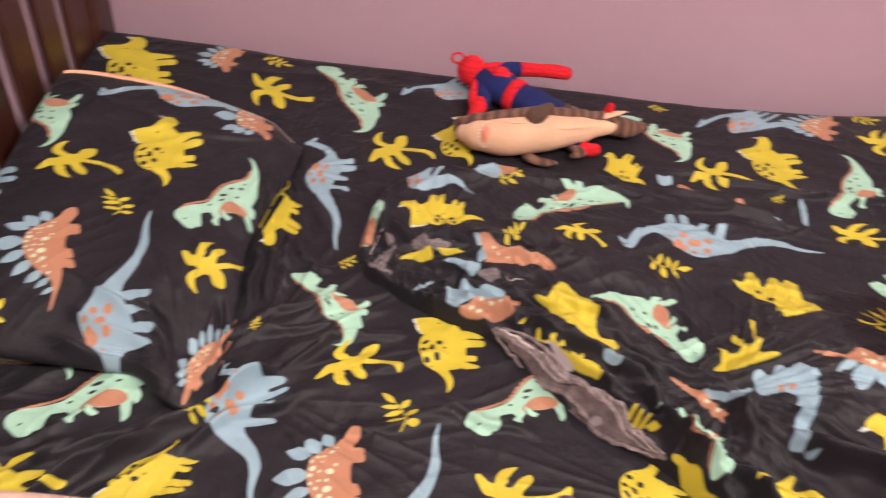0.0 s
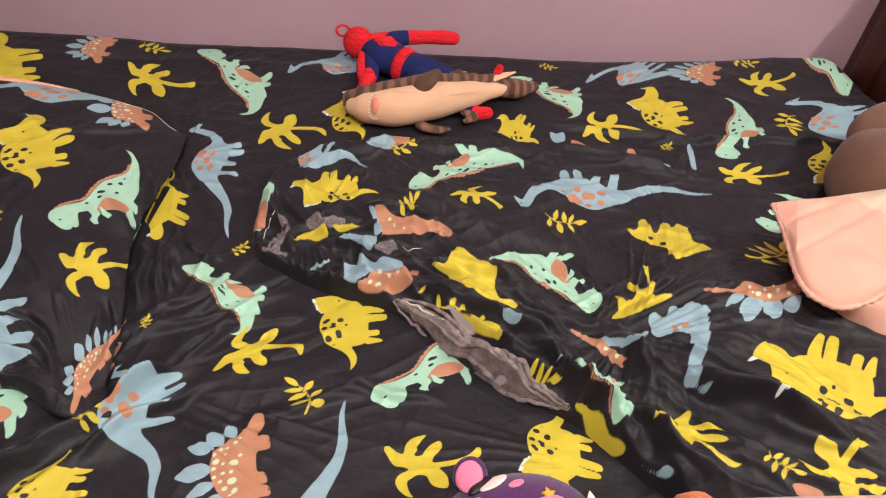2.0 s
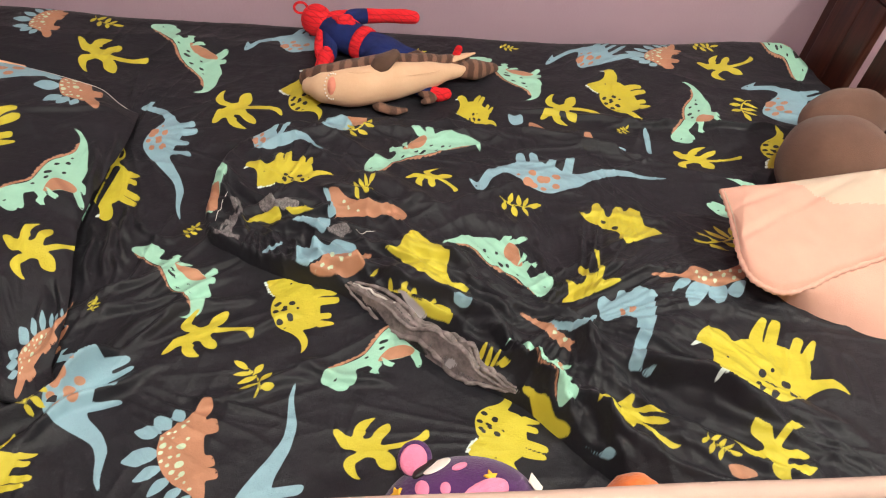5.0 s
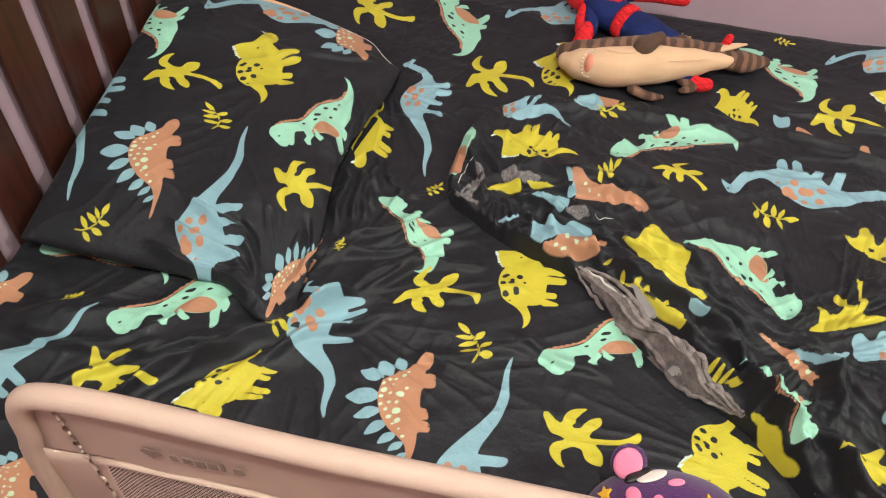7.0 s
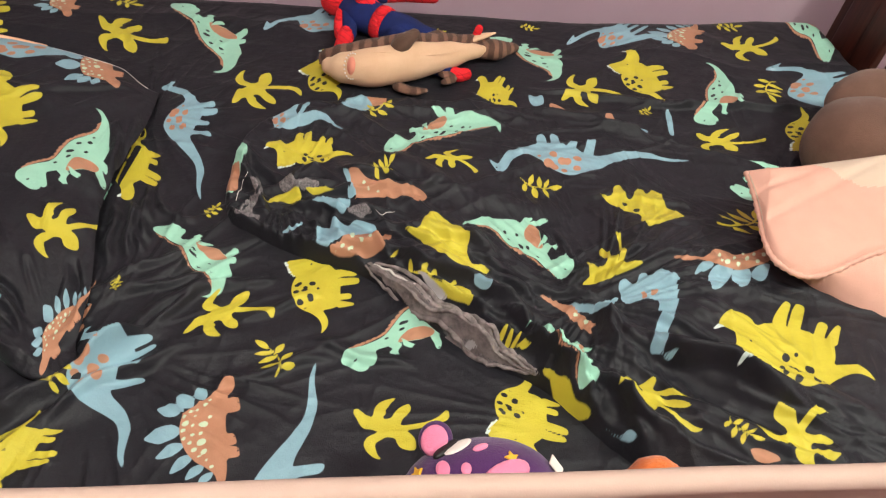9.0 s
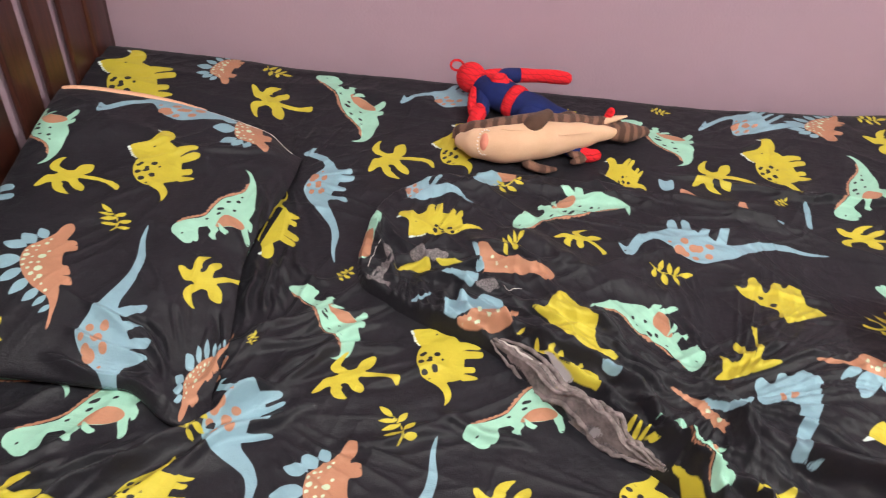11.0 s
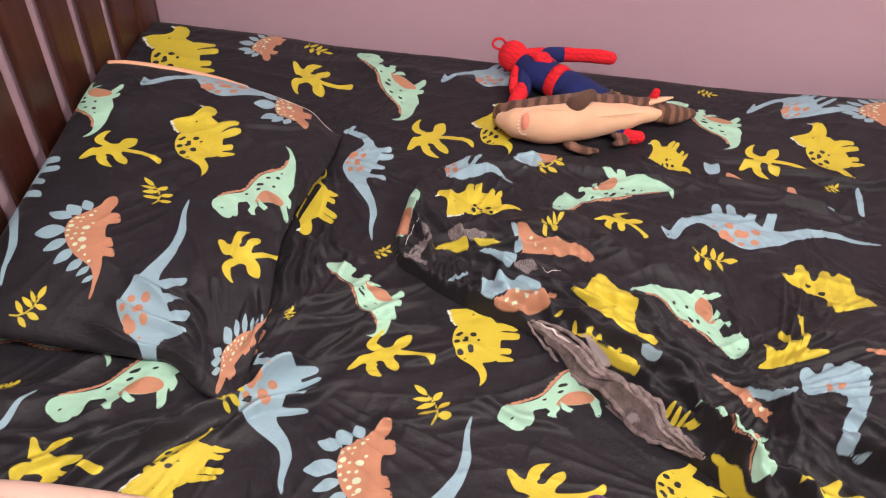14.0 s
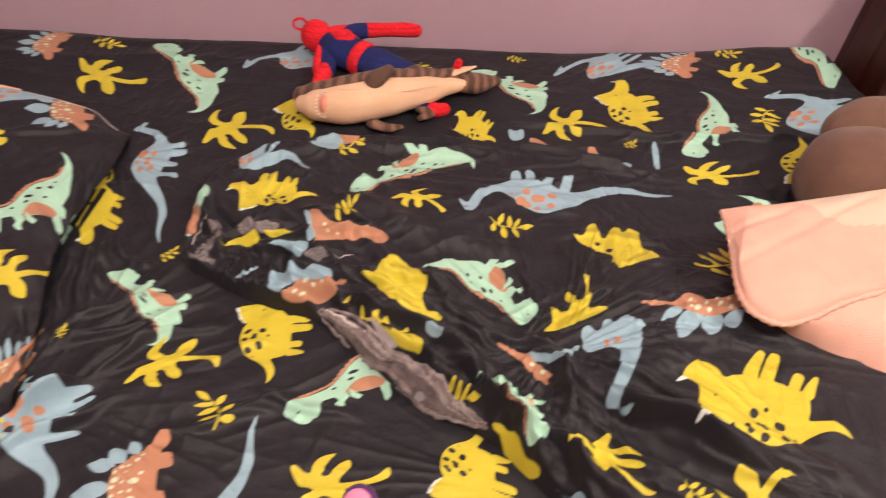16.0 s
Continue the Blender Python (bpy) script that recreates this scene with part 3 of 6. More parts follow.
fold("pillow", 0.326, 0.552, 0.314, 0.508, 0.004, 0.006, 0.01, 1)
fold("pillow", 0.379, 0.572, 0.364, 0.545, 0, 0.005, 0.012, 1)
fold("pillow", 0.352, 0.603, 0.322, 0.516, 0.012, 0.01, 0.01, -1)
fold("pillow", 0.347, 0.453, 0.384, 0.521, -0.008, 0.008, 0.016, 1)
fold("pillow", 0.241, 0.522, 0.306, 0.499, 0, 0.006, 0.008, 1)
fold("pillow", 0.195, 0.442, 0.296, 0.485, 0.006, 0.01, 0.01, -1)
fold("pillow", 0.351, 0.751, 0.387, 0.631, 0.006, 0.009, 0.008, 1)
fold("pillow", 0.305, 0.835, 0.372, 0.695, 0.01, 0.012, 0.007, 0)
fold("pillow", 0.135, 0.983, 0.284, 0.919, 0.01, 0.014, 0.006, 0)
fold("duvet", 0.559, 0.851, 0.635, 0.750, 0.006, 0.01, 0.016, 1)
fold("duvet", 0.581, 0.774, 0.710, 0.777, -0.006, 0.008, 0.018, -1)
fold("duvet", 0.679, 0.774, 0.791, 0.756, 0.004, 0.008, 0.014, -1)
fold("duvet", 0.724, 0.704, 0.825, 0.649, 0, 0.01, 0.014, -1)
fold("duvet", 0.822, 0.652, 0.895, 0.594, 0.004, 0.01, 0.014, -1)
fold("duvet", 0.776, 0.744, 0.851, 0.799, 0.006, 0.016, 0.012, -1)
fold("duvet", 0.852, 0.590, 0.944, 0.533, 0.004, 0.008, 0.016, -1)
fold("duvet", 0.858, 0.553, 0.927, 0.501, 0, 0.008, 0.014, -1)
fold("duvet", 0.973, 0.540, 1.050, 0.433, 0.006, 0.016, 0.02, -1)
fold("duvet", 1.050, 0.433, 1.158, 0.346, 0.006, 0.018, 0.022, -1)
fold("duvet", 0.939, 0.500, 0.954, 0.368, -0.008, 0.01, 0.018, -1)
fold("duvet", 0.954, 0.368, 1.007, 0.301, 0, 0.01, 0.018, -1)
fold("duvet", 0.982, 0.409, 1.023, 0.299, 0, 0.012, 0.018, -1)
fold("duvet", 0.959, 0.453, 0.998, 0.412, 0, 0.008, 0.012, -1)
fold("duvet", 0.644, 0.727, 0.650, 0.658, 0, 0.007, 0.01, 1)
fold("duvet", 0.678, 0.738, 0.680, 0.657, 0, 0.007, 0.008, 1)


# ---- the room ----
WALL_Y = 1.42
for name, b, mat, label in (
        ("wall_north", box(-0.25, 4.1, WALL_Y, WALL_Y + 0.12, 0, 2.74), WALL_PAINT, "matt lilac painted wall along the bed"),
        ("wall_west", box(-0.25, -0.052, -2.2, WALL_Y - 0.002, 0, 2.74), WALL_PAINT, "matt lilac painted wall behind the headboard"),
        ("wall_east", box(4.1, 4.22, -2.2, WALL_Y + 0.12, 0, 2.74), WALL_PAINT, "matt lilac painted wall across the room"),
        ("wall_south", box(-0.25, 4.22, -2.32, -2.2, 0, 2.74), WALL_PAINT, "matt lilac painted wall behind the camera"),
        ("floor", box(-0.25, 4.22, -2.32, WALL_Y + 0.12, -0.08, 0), FLOOR_WOOD, "plain brown wooden floor"),
        ("ceiling", box(-0.25, 4.22, -2.32, WALL_Y + 0.12, 2.74, 2.84), CEILING_PAINT, "plain white painted ceiling")):
    tagged(link_mesh(name, b, mat, soft=False), label, name.split("_")[0], kind="structure")


# assumed fitting for each bulb; neither lamp is ever in view
def build_unseen_lamp(x, y, z):
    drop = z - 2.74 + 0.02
    lamp = base("unseen_lamp", "unseen bare warm ceiling bulb, lit, in an assumed metal holder", "lamp", (x, y, 2.74), "ceiling lamps")
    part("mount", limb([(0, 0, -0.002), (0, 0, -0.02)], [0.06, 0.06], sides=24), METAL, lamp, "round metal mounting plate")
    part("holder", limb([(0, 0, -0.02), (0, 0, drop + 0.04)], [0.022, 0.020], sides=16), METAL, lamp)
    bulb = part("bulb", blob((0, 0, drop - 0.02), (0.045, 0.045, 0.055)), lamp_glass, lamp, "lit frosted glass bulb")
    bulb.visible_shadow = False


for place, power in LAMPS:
    build_unseen_lamp(*place)


# ---- the bed frame: slatted head and foot ends, side rails ----
def build_bed_frame():
    bed = base("bed", "dark red-brown stained wooden bed with slatted ends", "bed")

    def end(name, x0, x1, top, gaps):
        panel = part(name + "_rail", box(x0 - 0.004, x1 + 0.004, BED_N - 0.02, 1.405, top - 0.09, top, 0.008), WOOD, bed)
        part("lower_rail", box(x0 - 0.004, x1 + 0.004, BED_N - 0.02, 1.405, 0.24, 0.36, 0.006), WOOD, bed)
        edges = [1.405] + [v for c in gaps for v in (c + 0.036, c)] + [BED_N - 0.02]
        for hi, lo in zip(edges[::2], edges[1::2]):
            if hi - lo > 0.02:
                part("slat", box(x0, x1, lo, hi, 0.362, top - 0.092, 0.004), WOOD, bed, soft=False)
        for y0, y1 in ((BED_N - 0.10, BED_N - 0.022), ):
            part("post", box(x0 - 0.005, x1 + 0.012, y0, y1, 0, top + 0.02, 0.008), WOOD, bed)
        part("wall_post", box(x0 - 0.003, x1 + 0.006, 1.295, 1.378, 0.30, top + 0.2, 0.006), WOOD, bed)
        part("foot_block", box(x0 - 0.005, x1 + 0.008, 1.31, 1.40, 0, 0.238, 0.006), WOOD, bed)

    end("headboard", -0.046, -0.036, 1.12, [1.170, 1.061, 0.951, 0.841, 0.732, 0.624, 0.515, 0.406, 0.297])
    end("footboard", 1.920, 1.942, 0.86, [1.190, 1.081, 0.971, 0.861, 0.752, 0.644, 0.535, 0.426, 0.317])
    part("side_rail", box(-0.035, 1.934, BED_N - 0.035, BED_N - 0.008, 0.22, 0.38, 0.005), WOOD, bed)
    part("side_rail", box(-0.035, 1.934, 1.378, 1.404, 0.22, 0.38, 0.005), WOOD, bed)
    for k in range(9):
        part("bed_slat", box(0.05 + 0.21 * k, 0.13 + 0.21 * k, BED_N - 0.007, 1.377, 0.30, 0.32, 0.003), WOOD, bed, soft=False)


build_bed_frame()
mattress = link_mesh("mattress", box(0.012, BED_L - 0.012, BED_N + 0.012, BED_F - 0.012, 0.321, TOP - 0.024, 0.045, 4), MATTRESS_CLOTH)
tagged(mattress, "white mattress wholly covered by a printed sheet", "mattress")


# ---- the print: six motifs, each drawn once between two ends at (0, 0) and (1, 0) ----
MOTIFS = {}


def shape(kind, layer, outline):
    MOTIFS.setdefault(kind, []).append((layer, "outline", rounded(outline, 1)))


def dots(kind, layer, circles):
    MOTIFS.setdefault(kind, []).append((layer, "dots", circles))


def leaf(kind, layer, foot, tip, half):
    a, b = complex(*foot), complex(*tip)
    side = (b - a) / abs(b - a) * 1j * half
    line = [a + (b - a) * t + side * s for t, s in ((0, 0.15), (0.25, 0.85), (0.5, 1.0), (0.75, 0.62), (1, 0), (0.75, -0.62), (0.5, -1.0), (0.25, -0.85), (0, -0.15))]
    MOTIFS.setdefault(kind, []).append((layer, "outline", rounded([(p.real, p.imag) for p in line], 1)))


def stroke(kind, layer, line, half):
    MOTIFS.setdefault(kind, []).append((layer, "line", (line, half)))


shape("sauropod", "blue", [(-0.012, 0.091), (0.009, 0.066), (0.025, 0.050), (0.051, 0.086), (0.097, 0.137), (0.138, 0.140), (0.175, 0.168), (0.216, 0.168), (0.258, 0.182), (0.332, 0.193), (0.387, 0.153), (0.451, 0.092), (0.495, 0.056), (0.544, 0.054), (0.609, 0.066), (0.686, 0.077), (0.796, 0.073), (0.847, 0.048), (0.914, 0.019), (1.000, 0.003), (0.991, -0.005), (0.921, -0.005), (0.858, 0.010), (0.795, 0.027), (0.714, 0.034), (0.622, 0.007), (0.525, -0.031), (0.447, -0.057), (0.390, -0.069), (0.344, -0.071), (0.304, -0.053), (0.261, -0.014), (0.225, 0.042), (0.203, 0.087), (0.181, 0.107), (0.140, 0.096), (0.093, 0.068), (0.047, 0.005), (0.019, -0.016), (0.000, 0.000), (-0.003, 0.029)])
shape("sauropod", "blue", [(0.251, 0.165), (0.282, 0.255), (0.309, 0.270), (0.329, 0.257), (0.310, 0.180), (0.280, 0.139)])
shape("sauropod", "blue", [(0.321, 0.164), (0.342, 0.212), (0.352, 0.258), (0.376, 0.270), (0.392, 0.246), (0.374, 0.171), (0.342, 0.116)])
shape("sauropod", "blue", [(0.391, 0.141), (0.414, 0.165), (0.433, 0.189), (0.451, 0.194), (0.468, 0.181), (0.444, 0.142), (0.419, 0.095), (0.386, 0.083)])
shape("sauropod", "blue", [(0.446, 0.069), (0.476, 0.110), (0.504, 0.163), (0.526, 0.179), (0.552, 0.179), (0.553, 0.162), (0.519, 0.097), (0.487, 0.036)])
dots("sauropod", "tan", [(0.298, 0.076, 0.019), (0.261, 0.021, 0.027), (0.280, -0.001, 0.020), (0.329, 0.032, 0.021), (0.352, 0.025, 0.019), (0.405, 0.035, 0.021), (0.318, -0.031, 0.015), (0.383, -0.025, 0.018), (0.231, 0.079, 0.009)])
dots("sauropod", "ink", [(0.008, 0.028, 0.006)])
stroke("trex", "ridge", [(0.097, 0.008), (0.159, -0.031), (0.217, -0.085), (0.274, -0.127), (0.351, -0.115), (0.445, -0.102), (0.524, -0.096), (0.587, -0.122), (0.647, -0.169), (0.707, -0.190), (0.781, -0.186), (0.852, -0.165)], 0.009)
dots("trex", "ridge", [(0.109, 0.008, 0.015), (0.147, -0.005, 0.020), (0.177, -0.029, 0.017), (0.202, -0.054, 0.017), (0.227, -0.080, 0.017), (0.252, -0.106, 0.015), (0.282, -0.117, 0.018), (0.330, -0.112, 0.015), (0.376, -0.103, 0.017), (0.417, -0.096, 0.020), (0.465, -0.092, 0.017), (0.509, -0.090, 0.017), (0.544, -0.098, 0.015), (0.582, -0.112, 0.015), (0.609, -0.130, 0.017), (0.637, -0.148, 0.020), (0.667, -0.172, 0.017), (0.697, -0.182, 0.015), (0.735, -0.183, 0.018), (0.784, -0.179, 0.017), (0.822, -0.167, 0.020)])
shape("trex", "teal", [(1.000, 0.000), (0.975, -0.093), (0.923, -0.169), (0.864, -0.229), (0.758, -0.310), (0.689, -0.350), (0.597, -0.407), (0.538, -0.454), (0.471, -0.473), (0.400, -0.482), (0.305, -0.521), (0.255, -0.520), (0.222, -0.479), (0.203, -0.425), (0.189, -0.356), (0.160, -0.295), (0.138, -0.249), (0.118, -0.208), (0.103, -0.190), (0.052, -0.227), (-0.010, -0.282), (-0.046, -0.299), (-0.061, -0.281), (-0.053, -0.258), (-0.084, -0.273), (-0.104, -0.257), (-0.105, -0.214), (-0.081, -0.146), (-0.052, -0.088), (-0.039, -0.050), (0.000, 0.000), (0.056, 0.027), (0.097, 0.008), (0.139, -0.028), (0.216, -0.123), (0.269, -0.142), (0.340, -0.133), (0.427, -0.117), (0.506, -0.111), (0.564, -0.127), (0.621, -0.168), (0.687, -0.200), (0.745, -0.204), (0.837, -0.172), (0.911, -0.130), (0.958, -0.070)])
shape("trex", "teal", [(0.423, -0.452), (0.379, -0.517), (0.350, -0.562), (0.281, -0.601), (0.269, -0.589), (0.289, -0.566), (0.321, -0.501)])
shape("trex", "teal", [(0.296, -0.487), (0.315, -0.528), (0.248, -0.586), (0.176, -0.658), (0.115, -0.687), (0.105, -0.680), (0.120, -0.647), (0.172, -0.597), (0.237, -0.522)])
shape("trex", "tan", [(0.170, -0.303), (0.246, -0.278), (0.312, -0.285), (0.350, -0.323), (0.361, -0.387), (0.340, -0.460), (0.303, -0.516), (0.255, -0.520), (0.222, -0.479), (0.208, -0.422), (0.189, -0.356)])
shape("trex", "teal2", [(0.151, -0.236), (0.196, -0.278), (0.153, -0.361), (0.105, -0.365), (0.080, -0.377), (0.038, -0.422), (0.046, -0.387), (0.023, -0.404), (0.042, -0.364), (0.052, -0.333), (0.070, -0.319), (0.109, -0.319)])
shape("trex", "teal2", [(0.234, -0.278), (0.204, -0.349), (0.176, -0.407), (0.170, -0.434), (0.154, -0.467), (0.142, -0.442), (0.129, -0.467), (0.127, -0.436), (0.140, -0.398), (0.151, -0.368), (0.195, -0.328)])
dots("trex", "ink", [(0.230, -0.179, 0.015), (0.328, -0.227, 0.020), (0.395, -0.182, 0.023), (0.403, -0.198, 0.023), (0.436, -0.307, 0.017), (0.520, -0.179, 0.018), (0.525, -0.190, 0.015), (0.561, -0.254, 0.018), (0.556, -0.269, 0.015), (0.633, -0.245, 0.013), (-0.012, -0.119, 0.012), (0.125, -0.670, 0.009)])
shape("stego", "tan", [(-0.027, -0.040), (-0.015, -0.002), (0.033, 0.014), (0.071, 0.008), (0.118, -0.011), (0.156, -0.022), (0.161, 0.037), (0.179, 0.054), (0.257, 0.070), (0.270, 0.058), (0.273, -0.013), (0.343, -0.010), (0.431, 0.005), (0.434, 0.049), (0.513, 0.075), (0.527, 0.068), (0.533, 0.017), (0.545, 0.085), (0.618, 0.102), (0.626, 0.090), (0.624, 0.026), (0.681, 0.036), (0.757, 0.038), (0.860, 0.029), (0.954, 0.023), (1.000, -0.000), (0.965, 0.001), (0.876, 0.007), (0.789, -0.003), (0.720, -0.026), (0.667, -0.077), (0.616, -0.138), (0.530, -0.203), (0.447, -0.243), (0.348, -0.271), (0.252, -0.274), (0.186, -0.253), (0.155, -0.202), (0.110, -0.144), (0.068, -0.097), (0.002, -0.075)])
leaf("stego", "blue", (0.123, -0.156), (0.006, -0.221), 0.040)
leaf("stego", "blue", (0.167, -0.219), (0.048, -0.328), 0.050)
leaf("stego", "blue", (0.199, -0.265), (0.140, -0.429), 0.053)
leaf("stego", "blue", (0.350, -0.256), (0.357, -0.473), 0.071)
leaf("stego", "blue", (0.456, -0.225), (0.523, -0.382), 0.048)
leaf("stego", "blue", (0.540, -0.170), (0.655, -0.285), 0.044)
leaf("stego", "blue", (0.633, -0.096), (0.732, -0.188), 0.038)
leaf("stego", "blue", (0.703, -0.038), (0.780, -0.116), 0.029)
leaf("stego", "blue", (0.781, 0.003), (0.843, -0.068), 0.023)
dots("stego", "mint", [(0.133, -0.123, 0.011), (0.175, -0.141, 0.015), (0.201, -0.225, 0.013), (0.197, -0.189, 0.011), (0.246, -0.253, 0.012), (0.246, -0.193, 0.010), (0.271, -0.107, 0.013), (0.298, -0.242, 0.021), (0.326, -0.137, 0.026), (0.326, -0.197, 0.011), (0.352, -0.247, 0.015), (0.397, -0.189, 0.013), (0.395, -0.144, 0.013), (0.413, -0.237, 0.013), (0.450, -0.199, 0.013), (0.462, -0.131, 0.026), (0.506, -0.168, 0.017), (0.536, -0.109, 0.019), (0.562, -0.133, 0.010), (0.605, -0.086, 0.010), (0.661, -0.051, 0.013)])
dots("stego", "ink", [(0.183, 0.048, 0.005), (0.204, 0.054, 0.007), (0.225, 0.056, 0.005), (0.460, 0.055, 0.006), (0.481, 0.061, 0.005), (0.559, 0.082, 0.008), (0.580, 0.088, 0.007)])
shape("tricera", "yellow", [(-0.077, -0.132), (-0.084, -0.073), (-0.056, -0.024), (0.017, 0.008), (0.090, 0.003), (0.150, -0.027), (0.192, 0.010), (0.246, 0.055), (0.428, 0.108), (0.492, 0.110), (0.589, 0.122), (0.662, 0.117), (0.701, 0.059), (0.718, -0.013), (0.776, 0.021), (0.848, 0.048), (0.921, 0.043), (1.000, -0.000), (0.948, 0.007), (0.889, -0.000), (0.816, -0.032), (0.754, -0.092), (0.713, -0.160), (0.663, -0.211), (0.588, -0.253), (0.506, -0.273), (0.426, -0.278), (0.353, -0.267), (0.324, -0.247), (0.302, -0.292), (0.233, -0.330), (0.123, -0.361), (0.107, -0.290), (0.088, -0.198), (0.048, -0.144), (-0.007, -0.121)])
shape("tricera", "yellow", [(0.239, 0.040), (0.234, 0.120), (0.255, 0.228), (0.287, 0.234), (0.312, 0.220), (0.319, 0.124), (0.347, 0.056)])
shape("tricera", "yellow", [(0.347, 0.056), (0.326, 0.244), (0.370, 0.259), (0.406, 0.249), (0.423, 0.146), (0.439, 0.070)])
shape("tricera", "yellow", [(0.530, 0.078), (0.523, 0.142), (0.519, 0.190), (0.543, 0.208), (0.590, 0.201), (0.593, 0.153), (0.600, 0.089)])
shape("tricera", "yellow", [(0.611, 0.093), (0.615, 0.156), (0.641, 0.231), (0.668, 0.233), (0.681, 0.178), (0.697, 0.101)])
dots("tricera", "ink", [(0.432, -0.236, 0.021), (0.408, -0.217, 0.019), (0.522, -0.233, 0.025), (0.509, -0.179, 0.017), (0.495, -0.166, 0.022), (0.463, -0.167, 0.019), (0.412, -0.117, 0.027), (0.467, -0.067, 0.014), (0.570, -0.119, 0.025), (0.593, -0.111, 0.022), (0.629, -0.190, 0.027), (0.693, -0.147, 0.010), (0.690, -0.136, 0.008), (0.159, -0.150, 0.011)])
dots("tricera", "white", [(0.144, -0.359, 0.014), (0.173, -0.347, 0.016), (0.206, -0.336, 0.011), (0.234, -0.324, 0.013), (0.262, -0.313, 0.014), (0.286, -0.295, 0.011), (0.310, -0.277, 0.011)])
shape("tricera", "white", [(-0.099, -0.171), (-0.081, -0.126), (-0.054, -0.119), (-0.022, -0.119)])
shape("palm", "yellow", [(0.000, 0.007), (0.051, 0.021), (0.114, -0.014), (0.148, -0.049), (0.217, -0.067), (0.229, 0.042), (0.295, 0.130), (0.464, 0.183), (0.398, 0.109), (0.370, 0.056), (0.340, 0.014), (0.355, -0.028), (0.319, -0.053), (0.331, -0.088), (0.407, -0.074), (0.437, -0.011), (0.491, 0.060), (0.587, 0.112), (0.611, 0.042), (0.578, -0.032), (0.518, -0.084), (0.497, -0.165), (0.639, -0.144), (0.789, -0.116), (0.910, -0.046), (0.985, 0.042), (1.009, -0.081), (0.880, -0.151), (0.699, -0.204), (0.542, -0.225), (0.602, -0.257), (0.654, -0.327), (0.663, -0.467), (0.578, -0.467), (0.503, -0.432), (0.470, -0.376), (0.452, -0.309), (0.361, -0.292), (0.292, -0.341), (0.247, -0.376), (0.277, -0.503), (0.331, -0.573), (0.253, -0.548), (0.172, -0.467), (0.133, -0.380), (0.172, -0.292), (0.286, -0.243), (0.202, -0.204), (0.145, -0.214), (0.096, -0.169)])
stroke("sprig", "yellow", [(0.000, -0.000), (0.107, -0.127), (0.267, -0.205), (0.465, -0.228), (0.698, -0.161)], 0.016)
leaf("sprig", "yellow", (0.667, -0.150), (1.000, 0.000), 0.074)
leaf("sprig", "yellow", (0.563, -0.196), (0.665, 0.162), 0.050)
leaf("sprig", "yellow", (0.465, -0.228), (0.425, 0.166), 0.065)
leaf("sprig", "yellow", (0.222, -0.188), (0.278, 0.188), 0.066)
leaf("sprig", "yellow", (0.537, -0.221), (0.700, -0.472), 0.066)
leaf("sprig", "yellow", (0.307, -0.237), (0.438, -0.528), 0.073)
leaf("sprig", "yellow", (0.111, -0.163), (0.125, -0.444), 0.066)


STAMPS = {"sheet": [], "pillow": [], "duvet": []}


def stamp(cloth, kind, x0, y0, x1, y1, x2, y2):
    """Prints a motif: the places in the plan of its (0, 0), (1, 0) and (0, 1)."""
    STAMPS[cloth].append((kind, np.array((x0, y0)), np.array((x1 - x0, y1 - y0)), np.array((x2 - x0, y2 - y0))))


def patch(cloth, layer, outline):
    """Prints one odd piece of a motif that a fold cuts off."""
    STAMPS[cloth].append((layer, rounded(outline, 1)))


stamp("sheet", "trex", 0.390, 1.352, 0.479, 1.118, 0.187, 1.444)
stamp("sheet", "trex", 1.011, 1.256, 1.103, 1.110, 0.800, 1.280)
stamp("sheet", "trex", 0.422, 0.729, 0.493, 0.596, 0.260, 0.785)
stamp("sheet", "trex", 0.672, 0.484, 0.811, 0.627, 0.505, 0.493)
stamp("sheet", "trex", 1.368, 0.980, 1.475, 1.184, 1.185, 0.945)
stamp("sheet", "trex", 1.785, 1.202, 1.707, 1.371, 1.557, 0.798)
stamp("sheet", "trex", 0.133, 0.443, 0.261, 0.607, -0.035, 0.450)
stamp("sheet", "trex", -0.006, 0.539, 0.178, 0.511, -0.086, 0.447)
stamp("sheet", "sauropod", 0.402, 1.071, 0.483, 0.783, 0.644, 1.207)
stamp("sheet", "sauropod", 0.568, 1.265, 0.860, 1.309, 0.686, 1.581)
stamp("sheet", "sauropod", 1.186, 1.247, 1.474, 1.273, 1.516, 1.650)
stamp("sheet", "sauropod", 1.613, 1.168, 1.737, 0.937, 2.177, 1.409)
stamp("sheet", "sauropod", 0.344, 0.541, 0.429, 0.358, 0.612, 0.719)
stamp("sheet", "sauropod", 0.550, 0.221, 0.641, 0.484, 0.806, 0.097)
stamp("sheet", "sauropod", -0.030, 0.290, 0.116, 0.465, 0.106, 0.068)
stamp("sheet", "stego", 0.541, 0.464, 0.527, 0.296, 0.735, 0.489)
stamp("pillow", "stego", 0.350, 1.001, 0.292, 1.193, 0.516, 1.080)
stamp("sheet", "stego", 1.476, 1.233, 1.532, 1.376, 1.712, 1.197)
stamp("sheet", "stego", 0.227, 1.255, 0.226, 1.416, 0.379, 1.262)
stamp("sheet", "stego", 0.013, 0.491, -0.045, 0.348, 0.189, 0.475)
stamp("sheet", "stego", 0.131, 0.269, 0.152, 0.172, 0.271, 0.287)
stamp("sheet", "tricera", 0.387, 0.793, 0.382, 0.964, 0.531, 0.693)
stamp("sheet", "tricera", 0.670, 0.673, 0.648, 0.522, 0.841, 0.669)
